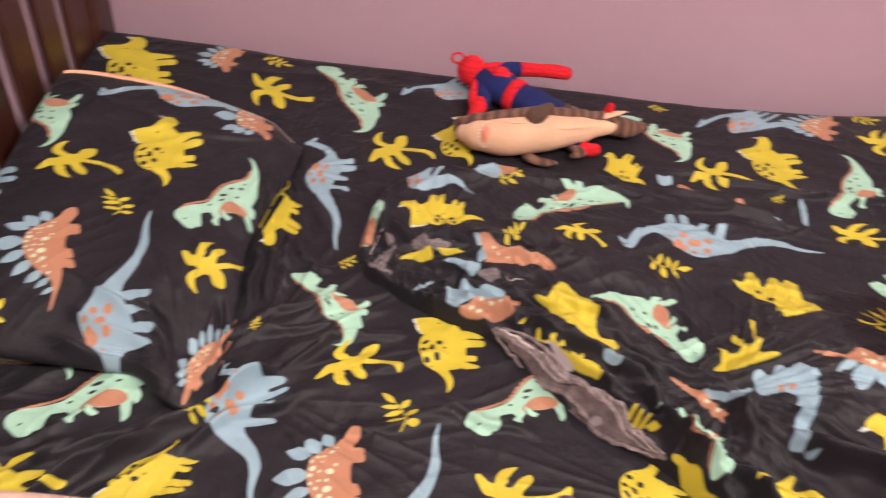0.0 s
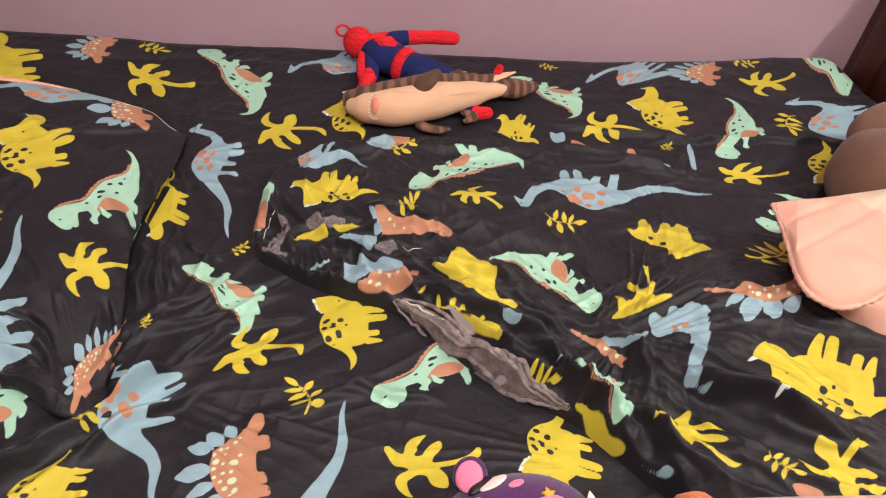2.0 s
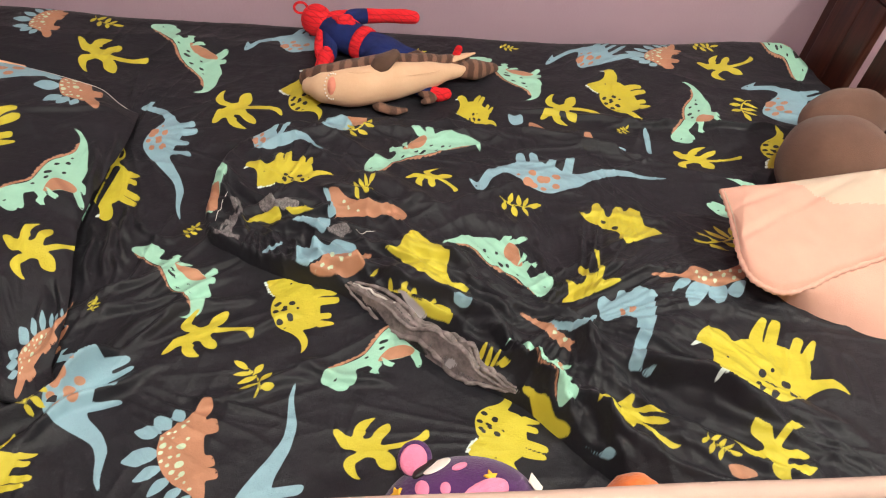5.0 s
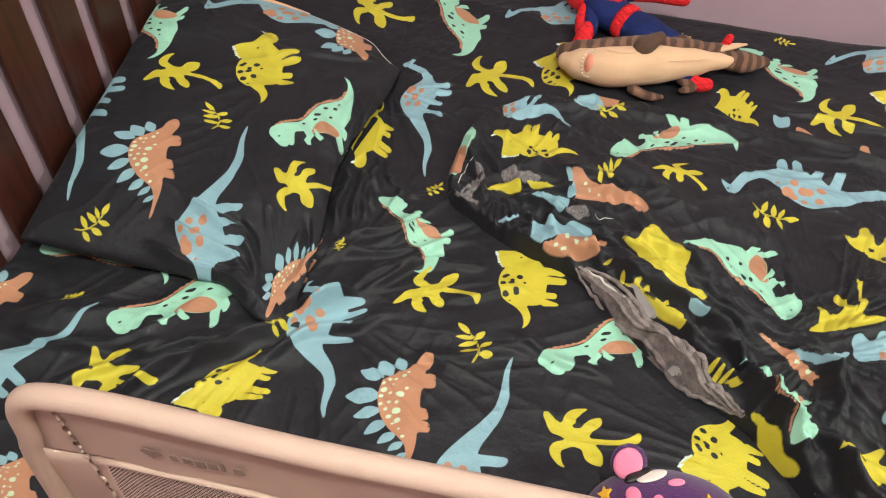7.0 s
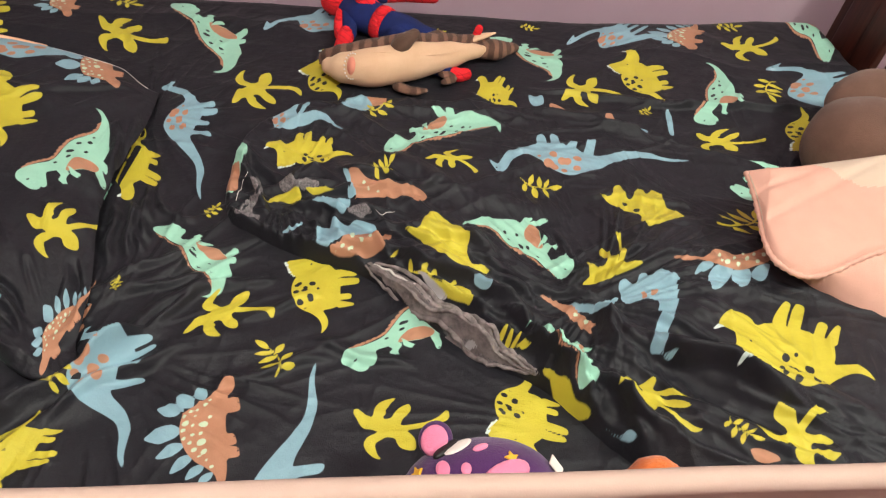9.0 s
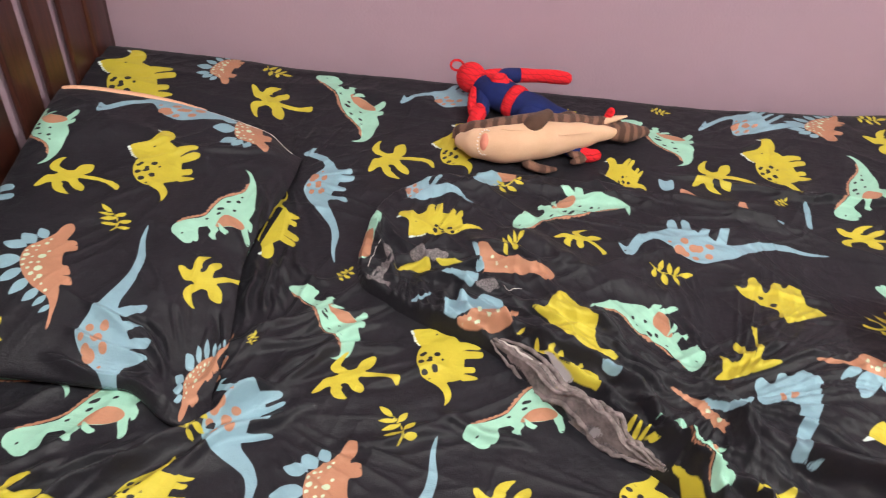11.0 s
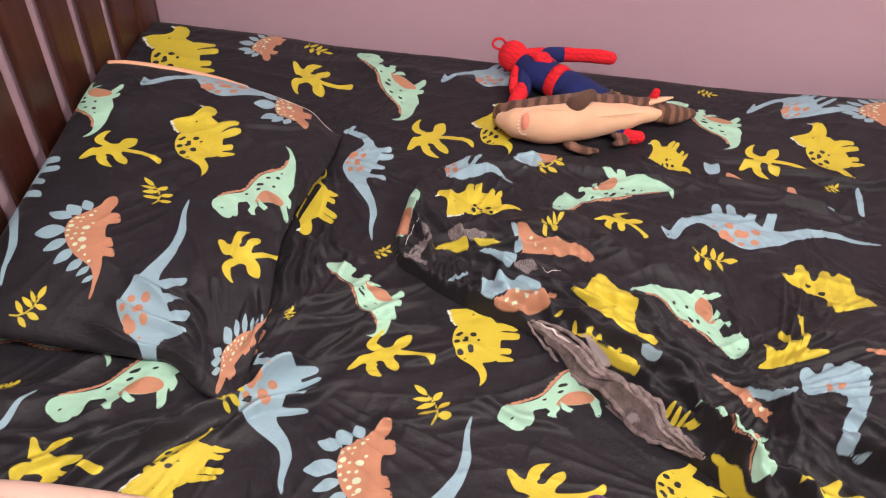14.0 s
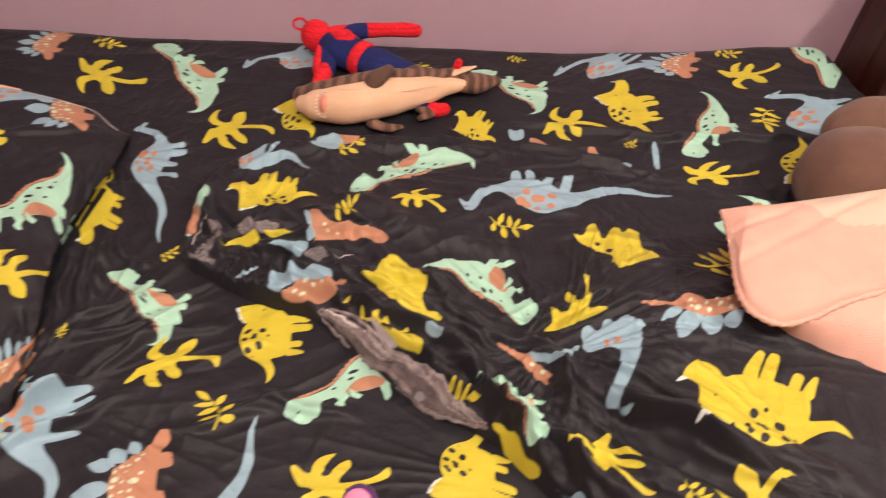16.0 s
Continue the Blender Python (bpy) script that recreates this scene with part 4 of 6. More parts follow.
stamp("sheet", "tricera", 0.982, 1.117, 1.029, 1.020, 1.075, 1.251)
stamp("sheet", "tricera", 1.330, 1.206, 1.317, 1.024, 1.542, 1.250)
stamp("sheet", "tricera", 0.895, 0.325, 0.908, 0.454, 1.057, 0.269)
stamp("sheet", "tricera", 0.309, 0.340, 0.327, 0.442, 0.472, 0.358)
stamp("sheet", "tricera", 0.051, 1.329, 0.103, 1.101, 0.279, 1.380)
stamp("sheet", "tricera", 1.627, 0.886, 1.610, 1.022, 1.890, 0.911)
stamp("sheet", "tricera", 0.701, 1.200, 0.699, 1.034, 0.886, 1.333)
stamp("sheet", "palm", 0.270, 1.270, 0.398, 1.222, 0.287, 1.431)
stamp("sheet", "palm", 0.517, 1.025, 0.638, 1.052, 0.548, 0.857)
stamp("sheet", "palm", 1.119, 1.049, 1.244, 1.055, 1.095, 0.907)
stamp("sheet", "palm", 1.544, 1.260, 1.708, 1.301, 1.556, 1.396)
stamp("sheet", "palm", 1.355, 0.946, 1.499, 0.934, 1.416, 1.035)
stamp("sheet", "palm", 0.476, 0.537, 0.590, 0.558, 0.461, 0.426)
stamp("sheet", "palm", 0.681, 0.411, 0.798, 0.397, 0.696, 0.524)
stamp("sheet", "palm", 0.136, 0.400, 0.228, 0.370, 0.185, 0.483)
stamp("sheet", "sprig", 0.591, 0.465, 0.565, 0.520, 0.527, 0.446)
stamp("sheet", "sprig", 0.486, 0.749, 0.512, 0.776, 0.459, 0.777)
stamp("sheet", "sprig", 1.611, 1.119, 1.571, 1.040, 1.690, 1.079)
stamp("sheet", "sprig", 0.920, 1.293, 0.946, 1.239, 0.974, 1.319)
stamp("sheet", "sprig", 0.287, 1.364, 0.344, 1.336, 0.315, 1.421)
stamp("sheet", "sprig", 1.105, 1.325, 1.144, 1.305, 1.125, 1.364)
stamp("sheet", "sprig", 1.573, 1.359, 1.644, 1.348, 1.584, 1.430)
stamp("sheet", "sprig", 0.328, 0.468, 0.351, 0.509, 0.289, 0.504)
stamp("sheet", "sprig", 0.060, 0.466, 0.084, 0.484, 0.037, 0.497)
stamp("sheet", "sprig", 1.261, 1.009, 1.293, 1.023, 1.247, 1.041)
stamp("sheet", "sprig", 0.381, 0.611, 0.392, 0.630, 0.361, 0.623)
stamp("pillow", "trex", 0.250, 0.768, 0.322, 0.939, 0.108, 0.783)
stamp("pillow", "trex", -0.068, 1.004, 0.030, 0.864, -0.224, 0.984)
stamp("pillow", "sauropod", 0.190, 0.469, 0.217, 0.773, 0.466, 0.421)
stamp("pillow", "sauropod", -0.084, 0.883, 0.033, 0.581, 0.163, 0.983)
stamp("pillow", "sauropod", 0.074, 1.007, 0.440, 1.149, 0.084, 1.354)
stamp("pillow", "stego", 0.123, 0.750, 0.143, 0.573, 0.305, 0.804)
stamp("pillow", "tricera", 0.203, 0.986, 0.220, 0.818, 0.375, 1.051)
stamp("pillow", "palm", 0.043, 0.819, 0.158, 0.836, 0.062, 0.709)
stamp("pillow", "palm", 0.275, 0.700, 0.368, 0.720, 0.263, 0.824)
stamp("pillow", "sprig", 0.057, 0.545, 0.088, 0.589, 0.013, 0.584)
stamp("pillow", "sprig", 0.170, 0.753, 0.144, 0.801, 0.104, 0.746)
stamp("duvet", "trex", 0.766, 0.855, 0.973, 0.927, 0.661, 0.663)
stamp("duvet", "trex", 0.994, 0.585, 0.860, 0.688, 0.959, 0.416)
stamp("duvet", "trex", 0.960, 0.393, 0.905, 0.483, 0.911, 0.325)
stamp("duvet", "trex", 1.359, 0.750, 1.556, 0.744, 1.314, 0.604)
stamp("duvet", "sauropod", 0.943, 0.821, 1.307, 0.862, 0.897, 1.145)
stamp("duvet", "sauropod", 0.550, 0.955, 0.702, 0.925, 0.644, 1.299)
stamp("duvet", "tricera", 0.591, 0.894, 0.717, 0.856, 0.625, 1.037)
stamp("duvet", "tricera", 1.187, 0.470, 1.323, 0.350, 1.392, 0.687)
stamp("duvet", "palm", 1.046, 0.395, 1.076, 0.314, 1.154, 0.376)
stamp("duvet", "palm", 1.171, 0.240, 1.229, 0.314, 1.267, 0.160)
stamp("duvet", "palm", 0.827, 0.846, 0.907, 0.814, 0.764, 0.785)
stamp("duvet", "palm", 0.773, 0.599, 0.831, 0.575, 0.753, 0.654)
stamp("duvet", "sprig", 0.980, 0.806, 1.048, 0.787, 1.001, 0.876)
stamp("duvet", "sprig", 1.259, 0.667, 1.365, 0.718, 1.210, 0.772)
stamp("duvet", "sprig", 0.734, 0.810, 0.779, 0.847, 0.716, 0.876)
stamp("duvet", "sprig", 0.865, 0.488, 0.911, 0.463, 0.886, 0.515)
stamp("duvet", "sprig", 1.108, 0.322, 1.134, 0.284, 1.142, 0.340)
stamp("duvet", "sprig", 0.739, 0.986, 0.794, 1.025, 0.703, 1.038)
stamp("sheet", "stego", 0.326, 0.482, 0.361, 0.636, 0.398, 0.363)
stamp("pillow", "stego", 0.329, 0.477, 0.366, 0.619, 0.390, 0.383)
patch("sheet", "blue", [(1.322, 1.014), (1.326, 1.013), (1.326, 1.006), (1.323, 0.987), (1.319, 0.971), (1.314, 0.947), (1.310, 0.939), (1.305, 0.942), (1.304, 0.951), (1.307, 0.971), (1.311, 0.987), (1.317, 1.006)])
patch("sheet", "blue", [(1.236, 0.961), (1.259, 0.957), (1.263, 0.950), (1.249, 0.936), (1.242, 0.932), (1.235, 0.936), (1.232, 0.943), (1.228, 0.957)])
patch("sheet", "tan", [(1.193, 0.998), (1.196, 1.004), (1.200, 1.006), (1.207, 1.004), (1.209, 1.001), (1.210, 0.993), (1.213, 0.985), (1.220, 0.972), (1.219, 0.969), (1.207, 0.973), (1.200, 0.980), (1.194, 0.991)])
patch("sheet", "tan", [(1.098, 1.037), (1.110, 1.031), (1.118, 1.021), (1.130, 1.002), (1.124, 0.999), (1.099, 1.008), (1.090, 1.018), (1.093, 1.034)])
patch("sheet", "blue", [(1.061, 1.064), (1.068, 1.057), (1.074, 1.057), (1.084, 1.063), (1.087, 1.058), (1.084, 1.039), (1.079, 1.031), (1.067, 1.027), (1.061, 1.028), (1.057, 1.035), (1.056, 1.043), (1.058, 1.060)])
patch("duvet", "blue", [(1.052, 0.424), (1.060, 0.418), (1.075, 0.411), (1.071, 0.408), (1.064, 0.414), (1.062, 0.423), (1.093, 0.463), (1.113, 0.493), (1.124, 0.519), (1.129, 0.536), (1.138, 0.538), (1.125, 0.548), (1.120, 0.560), (1.111, 0.560), (1.103, 0.552), (1.099, 0.555), (1.099, 0.562), (1.090, 0.564), (1.086, 0.555), (1.079, 0.548), (1.074, 0.556), (1.070, 0.561), (1.062, 0.560), (1.058, 0.550), (1.058, 0.538), (1.054, 0.529), (1.059, 0.518), (1.074, 0.519), (1.090, 0.516), (1.093, 0.506), (1.089, 0.487), (1.070, 0.457), (1.051, 0.432)])
patch("duvet", "blue", [(0.980, 0.524), (0.997, 0.514), (1.007, 0.507), (1.044, 0.534), (1.052, 0.535), (1.052, 0.531), (1.016, 0.492), (1.010, 0.500), (1.004, 0.503), (0.998, 0.507), (0.991, 0.511), (0.980, 0.515), (0.975, 0.520), (0.973, 0.525)])
patch("duvet", "tan", [(1.084, 0.534), (1.088, 0.532), (1.086, 0.526), (1.087, 0.523), (1.083, 0.518), (1.079, 0.519), (1.081, 0.524), (1.082, 0.532)])
patch("duvet", "tan", [(1.098, 0.534), (1.098, 0.527), (1.101, 0.526), (1.101, 0.524), (1.099, 0.523), (1.089, 0.518), (1.092, 0.525), (1.094, 0.531)])
patch("duvet", "tan", [(0.945, 0.548), (0.962, 0.541), (0.971, 0.531), (0.982, 0.521), (0.990, 0.508), (1.004, 0.494), (1.007, 0.488), (1.002, 0.489), (0.999, 0.486), (0.998, 0.476), (0.994, 0.478), (0.983, 0.488), (0.977, 0.500), (0.971, 0.520), (0.961, 0.532), (0.945, 0.545)])
patch("duvet", "mint", [(0.983, 0.512), (0.987, 0.511), (0.987, 0.508), (0.986, 0.506), (0.984, 0.506), (0.982, 0.509), (0.980, 0.509), (0.982, 0.512)])
patch("duvet", "mint", [(0.996, 0.501), (0.999, 0.499), (0.999, 0.497), (0.996, 0.494), (0.994, 0.493), (0.993, 0.496), (0.991, 0.497), (0.993, 0.499)])
patch("duvet", "teal", [(0.547, 0.874), (0.550, 0.872), (0.550, 0.861), (0.544, 0.835), (0.541, 0.822), (0.538, 0.811), (0.536, 0.797), (0.532, 0.779), (0.528, 0.777), (0.522, 0.783), (0.518, 0.797), (0.515, 0.822), (0.515, 0.842), (0.519, 0.870), (0.522, 0.890), (0.526, 0.914), (0.534, 0.861), (0.541, 0.886)])
patch("duvet", "tan", [(0.540, 0.825), (0.538, 0.799), (0.535, 0.795), (0.529, 0.799), (0.527, 0.807), (0.528, 0.832), (0.531, 0.834), (0.538, 0.838)])
patch("duvet", "yellow", [(0.573, 0.758), (0.594, 0.776), (0.609, 0.778), (0.625, 0.770), (0.631, 0.766), (0.629, 0.754), (0.622, 0.755), (0.608, 0.762), (0.595, 0.764), (0.573, 0.758)])
patch("duvet", "yellow", [(0.636, 0.791), (0.647, 0.790), (0.658, 0.773), (0.677, 0.769), (0.682, 0.768), (0.675, 0.768), (0.664, 0.768), (0.643, 0.768), (0.634, 0.772), (0.632, 0.771)])
patch("duvet", "grey", [(0.606, 0.798), (0.626, 0.815), (0.639, 0.797), (0.657, 0.793), (0.657, 0.788), (0.638, 0.770), (0.625, 0.770), (0.611, 0.771), (0.604, 0.785), (0.600, 0.800)])
patch("duvet", "grey", [(0.701, 0.729), (0.719, 0.719), (0.725, 0.715), (0.722, 0.714), (0.716, 0.711), (0.703, 0.716), (0.697, 0.719), (0.694, 0.722)])
patch("duvet", "grey", [(0.564, 0.815), (0.571, 0.781), (0.569, 0.773), (0.555, 0.750), (0.545, 0.741), (0.533, 0.732), (0.537, 0.728), (0.560, 0.713), (0.570, 0.726), (0.571, 0.730), (0.568, 0.733), (0.559, 0.736), (0.560, 0.746), (0.573, 0.761), (0.574, 0.790), (0.565, 0.814)])
patch("duvet", "blue", [(0.648, 0.747), (0.683, 0.763), (0.698, 0.760), (0.701, 0.744), (0.699, 0.730), (0.693, 0.721), (0.689, 0.720), (0.685, 0.722), (0.678, 0.726), (0.666, 0.737), (0.655, 0.742), (0.641, 0.748)])
patch("duvet", "blue", [(0.607, 0.701), (0.623, 0.703), (0.630, 0.717), (0.631, 0.708), (0.625, 0.700), (0.611, 0.691), (0.604, 0.688), (0.601, 0.692)])
patch("duvet", "blue", [(0.855, 0.568), (0.862, 0.568), (0.865, 0.561), (0.871, 0.551), (0.873, 0.549), (0.870, 0.544), (0.866, 0.545), (0.858, 0.552), (0.855, 0.557), (0.852, 0.562), (0.853, 0.568), (0.853, 0.570)])
patch("duvet", "grey", [(0.717, 0.627), (0.736, 0.621), (0.750, 0.611), (0.765, 0.595), (0.772, 0.574), (0.783, 0.556), (0.795, 0.546), (0.811, 0.524), (0.825, 0.511), (0.841, 0.490), (0.855, 0.476), (0.877, 0.469), (0.891, 0.454), (0.912, 0.437), (0.912, 0.435), (0.894, 0.447), (0.878, 0.456), (0.856, 0.467), (0.840, 0.479), (0.823, 0.499), (0.810, 0.516), (0.792, 0.540), (0.779, 0.556), (0.765, 0.574), (0.754, 0.587), (0.741, 0.602), (0.730, 0.614), (0.716, 0.627)])
patch("duvet", "pale", [(0.781, 0.593), (0.785, 0.580), (0.790, 0.572), (0.796, 0.560), (0.803, 0.554), (0.815, 0.549), (0.817, 0.549), (0.810, 0.556), (0.803, 0.562), (0.793, 0.573), (0.788, 0.586), (0.782, 0.594)])
patch("duvet", "pale", [(0.835, 0.492), (0.847, 0.483), (0.851, 0.479), (0.851, 0.480), (0.846, 0.480), (0.837, 0.483), (0.833, 0.486), (0.829, 0.490)])
patch("duvet", "pale", [(0.896, 0.455), (0.907, 0.446), (0.913, 0.438), (0.918, 0.431), (0.917, 0.431), (0.909, 0.439), (0.903, 0.446), (0.894, 0.454)])
patch("duvet", "yellow", [(0.743, 0.607), (0.746, 0.606), (0.749, 0.600), (0.752, 0.589), (0.752, 0.587), (0.749, 0.592), (0.746, 0.597), (0.743, 0.605)])
patch("duvet", "yellow", [(0.787, 0.548), (0.792, 0.543), (0.798, 0.536), (0.807, 0.525), (0.810, 0.522), (0.809, 0.524), (0.804, 0.529), (0.795, 0.538), (0.789, 0.544), (0.786, 0.549)])
patch("duvet", "yellow", [(0.794, 0.572), (0.802, 0.565), (0.810, 0.559), (0.832, 0.569), (0.840, 0.560), (0.849, 0.552), (0.845, 0.533), (0.844, 0.531), (0.841, 0.531), (0.836, 0.536), (0.829, 0.541), (0.818, 0.548), (0.811, 0.553), (0.803, 0.559), (0.798, 0.565), (0.793, 0.572)])
patch("duvet", "ink", [(0.795, 0.570), (0.799, 0.566), (0.800, 0.565), (0.800, 0.565), (0.798, 0.565), (0.795, 0.568), (0.794, 0.569), (0.794, 0.571)])
patch("duvet", "blue", [(0.699, 0.999), (0.704, 0.982), (0.725, 1.066), (0.746, 1.073), (0.759, 1.072), (0.771, 1.062), (0.764, 1.004), (0.759, 1.001), (0.747, 0.983), (0.728, 0.968), (0.716, 0.974), (0.701, 0.979)])
patch("duvet", "tan", [(0.763, 1.072), (0.787, 1.069), (0.785, 1.022), (0.775, 0.994), (0.769, 0.993), (0.759, 0.994), (0.755, 1.012), (0.748, 1.021)])
patch("duvet", "blue", [(0.980, 0.351), (0.985, 0.344), (0.990, 0.337), (0.997, 0.328), (1.001, 0.323), (1.005, 0.322), (1.005, 0.324), (1.002, 0.334), (0.999, 0.336), (0.996, 0.334), (0.993, 0.335), (0.990, 0.339), (0.986, 0.344), (0.980, 0.351)])
patch("duvet", "tan", [(1.123, 0.282), (1.137, 0.274), (1.144, 0.269), (1.146, 0.264), (1.143, 0.262), (1.137, 0.263), (1.126, 0.261), (1.121, 0.266), (1.118, 0.271), (1.117, 0.281)])
patch("duvet", "yellow", [(0.920, 0.433), (0.928, 0.431), (0.932, 0.426), (0.938, 0.417), (0.942, 0.413), (0.944, 0.408), (0.946, 0.405), (0.948, 0.400), (0.950, 0.396), (0.952, 0.392), (0.955, 0.388), (0.960, 0.382), (0.964, 0.377), (0.968, 0.370), (0.968, 0.367), (0.963, 0.370), (0.958, 0.374), (0.952, 0.381), (0.947, 0.387), (0.941, 0.396), (0.936, 0.404), (0.932, 0.415), (0.928, 0.423), (0.920, 0.431)])
patch("duvet", "yellow", [(0.754, 0.632), (0.759, 0.631), (0.760, 0.630), (0.758, 0.629), (0.755, 0.628), (0.748, 0.625), (0.747, 0.626), (0.751, 0.631)])
patch("duvet", "yellow", [(0.771, 0.613), (0.773, 0.613), (0.775, 0.609), (0.776, 0.600), (0.774, 0.593), (0.771, 0.595), (0.770, 0.598), (0.771, 0.610)])
patch("duvet", "blue", [(0.641, 0.664), (0.647, 0.661), (0.649, 0.663), (0.649, 0.697), (0.653, 0.699), (0.664, 0.692), (0.671, 0.709), (0.673, 0.719), (0.679, 0.715), (0.692, 0.700), (0.698, 0.696), (0.701, 0.710), (0.710, 0.711), (0.726, 0.696), (0.733, 0.691), (0.735, 0.685), (0.722, 0.650), (0.710, 0.665), (0.697, 0.664), (0.680, 0.664), (0.670, 0.657), (0.665, 0.652), (0.658, 0.655), (0.646, 0.662), (0.641, 0.665), (0.639, 0.665)])
patch("duvet", "tan", [(0.666, 0.652), (0.676, 0.655), (0.688, 0.667), (0.705, 0.670), (0.717, 0.669), (0.727, 0.651), (0.743, 0.678), (0.753, 0.667), (0.754, 0.664), (0.737, 0.640), (0.736, 0.641), (0.742, 0.640), (0.740, 0.636), (0.732, 0.638), (0.724, 0.637), (0.714, 0.636), (0.701, 0.637), (0.680, 0.643), (0.670, 0.647), (0.665, 0.651)])
patch("duvet", "mint", [(0.698, 0.683), (0.702, 0.681), (0.702, 0.673), (0.700, 0.659), (0.699, 0.659), (0.696, 0.659), (0.695, 0.663), (0.696, 0.676)])
patch("duvet", "mint", [(0.709, 0.663), (0.711, 0.653), (0.712, 0.650), (0.713, 0.648), (0.711, 0.647), (0.708, 0.648), (0.707, 0.652), (0.706, 0.655)])
patch("duvet", "mint", [(0.683, 0.657), (0.686, 0.657), (0.687, 0.656), (0.686, 0.648), (0.684, 0.647), (0.682, 0.648), (0.680, 0.648), (0.681, 0.651)])
patch("duvet", "mint", [(0.692, 0.652), (0.697, 0.651), (0.699, 0.649), (0.698, 0.647), (0.695, 0.642), (0.691, 0.643), (0.690, 0.644), (0.690, 0.646)])
patch("duvet", "mint", [(0.673, 0.647), (0.676, 0.647), (0.676, 0.646), (0.676, 0.645), (0.675, 0.645), (0.673, 0.646), (0.672, 0.646), (0.672, 0.647)])
patch("duvet", "mint", [(0.721, 0.662), (0.723, 0.659), (0.723, 0.650), (0.723, 0.649), (0.722, 0.648), (0.719, 0.648), (0.719, 0.655), (0.720, 0.662)])
patch("duvet", "tan", [(0.705, 0.808), (0.719, 0.802), (0.738, 0.785), (0.774, 0.761), (0.795, 0.761), (0.809, 0.766), (0.815, 0.765), (0.818, 0.758), (0.816, 0.747), (0.810, 0.739), (0.802, 0.729), (0.794, 0.736), (0.782, 0.748), (0.756, 0.749), (0.741, 0.755), (0.727, 0.757), (0.717, 0.754), (0.707, 0.754), (0.703, 0.744), (0.710, 0.755), (0.711, 0.765), (0.705, 0.768), (0.705, 0.800), (0.701, 0.809)])
patch("duvet", "blue", [(0.696, 0.813), (0.703, 0.807), (0.708, 0.791), (0.712, 0.765), (0.712, 0.761), (0.704, 0.757), (0.700, 0.758), (0.698, 0.766), (0.699, 0.769), (0.704, 0.766), (0.703, 0.769), (0.698, 0.797), (0.695, 0.808), (0.694, 0.815)])
patch("duvet", "mint", [(0.741, 0.763), (0.744, 0.763), (0.746, 0.762), (0.746, 0.761), (0.745, 0.760), (0.742, 0.761), (0.741, 0.762), (0.741, 0.763)])
patch("duvet", "mint", [(0.727, 0.767), (0.730, 0.767), (0.731, 0.765), (0.732, 0.765), (0.731, 0.764), (0.728, 0.764), (0.727, 0.765), (0.726, 0.765)])
patch("duvet", "mint", [(0.724, 0.790), (0.726, 0.789), (0.727, 0.787), (0.727, 0.784), (0.726, 0.784), (0.723, 0.784), (0.722, 0.785), (0.722, 0.788)])
patch("duvet", "yellow", [(0.774, 0.678), (0.793, 0.674), (0.809, 0.702), (0.821, 0.714), (0.836, 0.700), (0.846, 0.685), (0.856, 0.686), (0.855, 0.663), (0.866, 0.654), (0.857, 0.639), (0.853, 0.615), (0.867, 0.581), (0.878, 0.574), (0.851, 0.575), (0.825, 0.591), (0.804, 0.613), (0.798, 0.653), (0.782, 0.671), (0.767, 0.683)])
patch("duvet", "yellow", [(1.067, 0.629), (1.069, 0.591), (1.077, 0.577), (1.098, 0.575), (1.089, 0.571), (1.066, 0.568), (1.049, 0.567), (1.031, 0.567), (1.015, 0.570), (1.018, 0.575), (1.031, 0.584), (1.027, 0.593), (1.035, 0.617), (1.034, 0.595), (1.044, 0.591), (1.055, 0.593), (1.053, 0.615), (1.058, 0.633)])
patch("duvet", "yellow", [(1.091, 0.662), (1.095, 0.659), (1.095, 0.647), (1.082, 0.611), (1.082, 0.601), (1.070, 0.581), (1.066, 0.576), (1.065, 0.582), (1.070, 0.594), (1.072, 0.601), (1.087, 0.631), (1.089, 0.655)])
patch("duvet", "yellow", [(1.106, 0.748), (1.118, 0.750), (1.132, 0.781), (1.148, 0.788), (1.141, 0.758), (1.142, 0.744), (1.151, 0.744), (1.167, 0.772), (1.184, 0.776), (1.179, 0.756), (1.199, 0.774), (1.210, 0.763), (1.193, 0.720), (1.207, 0.701), (1.216, 0.685), (1.173, 0.667), (1.136, 0.661), (1.133, 0.673), (1.145, 0.692), (1.132, 0.710), (1.110, 0.727), (1.097, 0.759)])
patch("duvet", "ink", [(1.145, 0.716), (1.149, 0.714), (1.150, 0.711), (1.145, 0.705), (1.142, 0.703), (1.138, 0.707), (1.138, 0.711), (1.142, 0.715)])
patch("duvet", "ink", [(1.133, 0.736), (1.137, 0.733), (1.137, 0.730), (1.135, 0.726), (1.133, 0.726), (1.129, 0.727), (1.126, 0.727), (1.129, 0.733)])
patch("duvet", "tan", [(1.140, 0.580), (1.149, 0.580), (1.158, 0.575), (1.179, 0.571), (1.191, 0.573), (1.202, 0.585), (1.212, 0.591), (1.222, 0.589), (1.227, 0.585), (1.232, 0.577), (1.242, 0.577), (1.263, 0.581), (1.278, 0.585), (1.300, 0.597), (1.299, 0.589), (1.281, 0.561), (1.261, 0.544), (1.248, 0.545), (1.234, 0.543), (1.214, 0.542), (1.202, 0.544), (1.195, 0.549), (1.188, 0.553), (1.184, 0.563), (1.175, 0.566), (1.161, 0.566), (1.151, 0.569), (1.142, 0.578)])
patch("duvet", "blue", [(1.174, 0.558), (1.162, 0.549), (1.159, 0.546), (1.155, 0.540), (1.159, 0.540), (1.175, 0.545), (1.181, 0.547), (1.186, 0.550), (1.188, 0.555), (1.185, 0.564)])
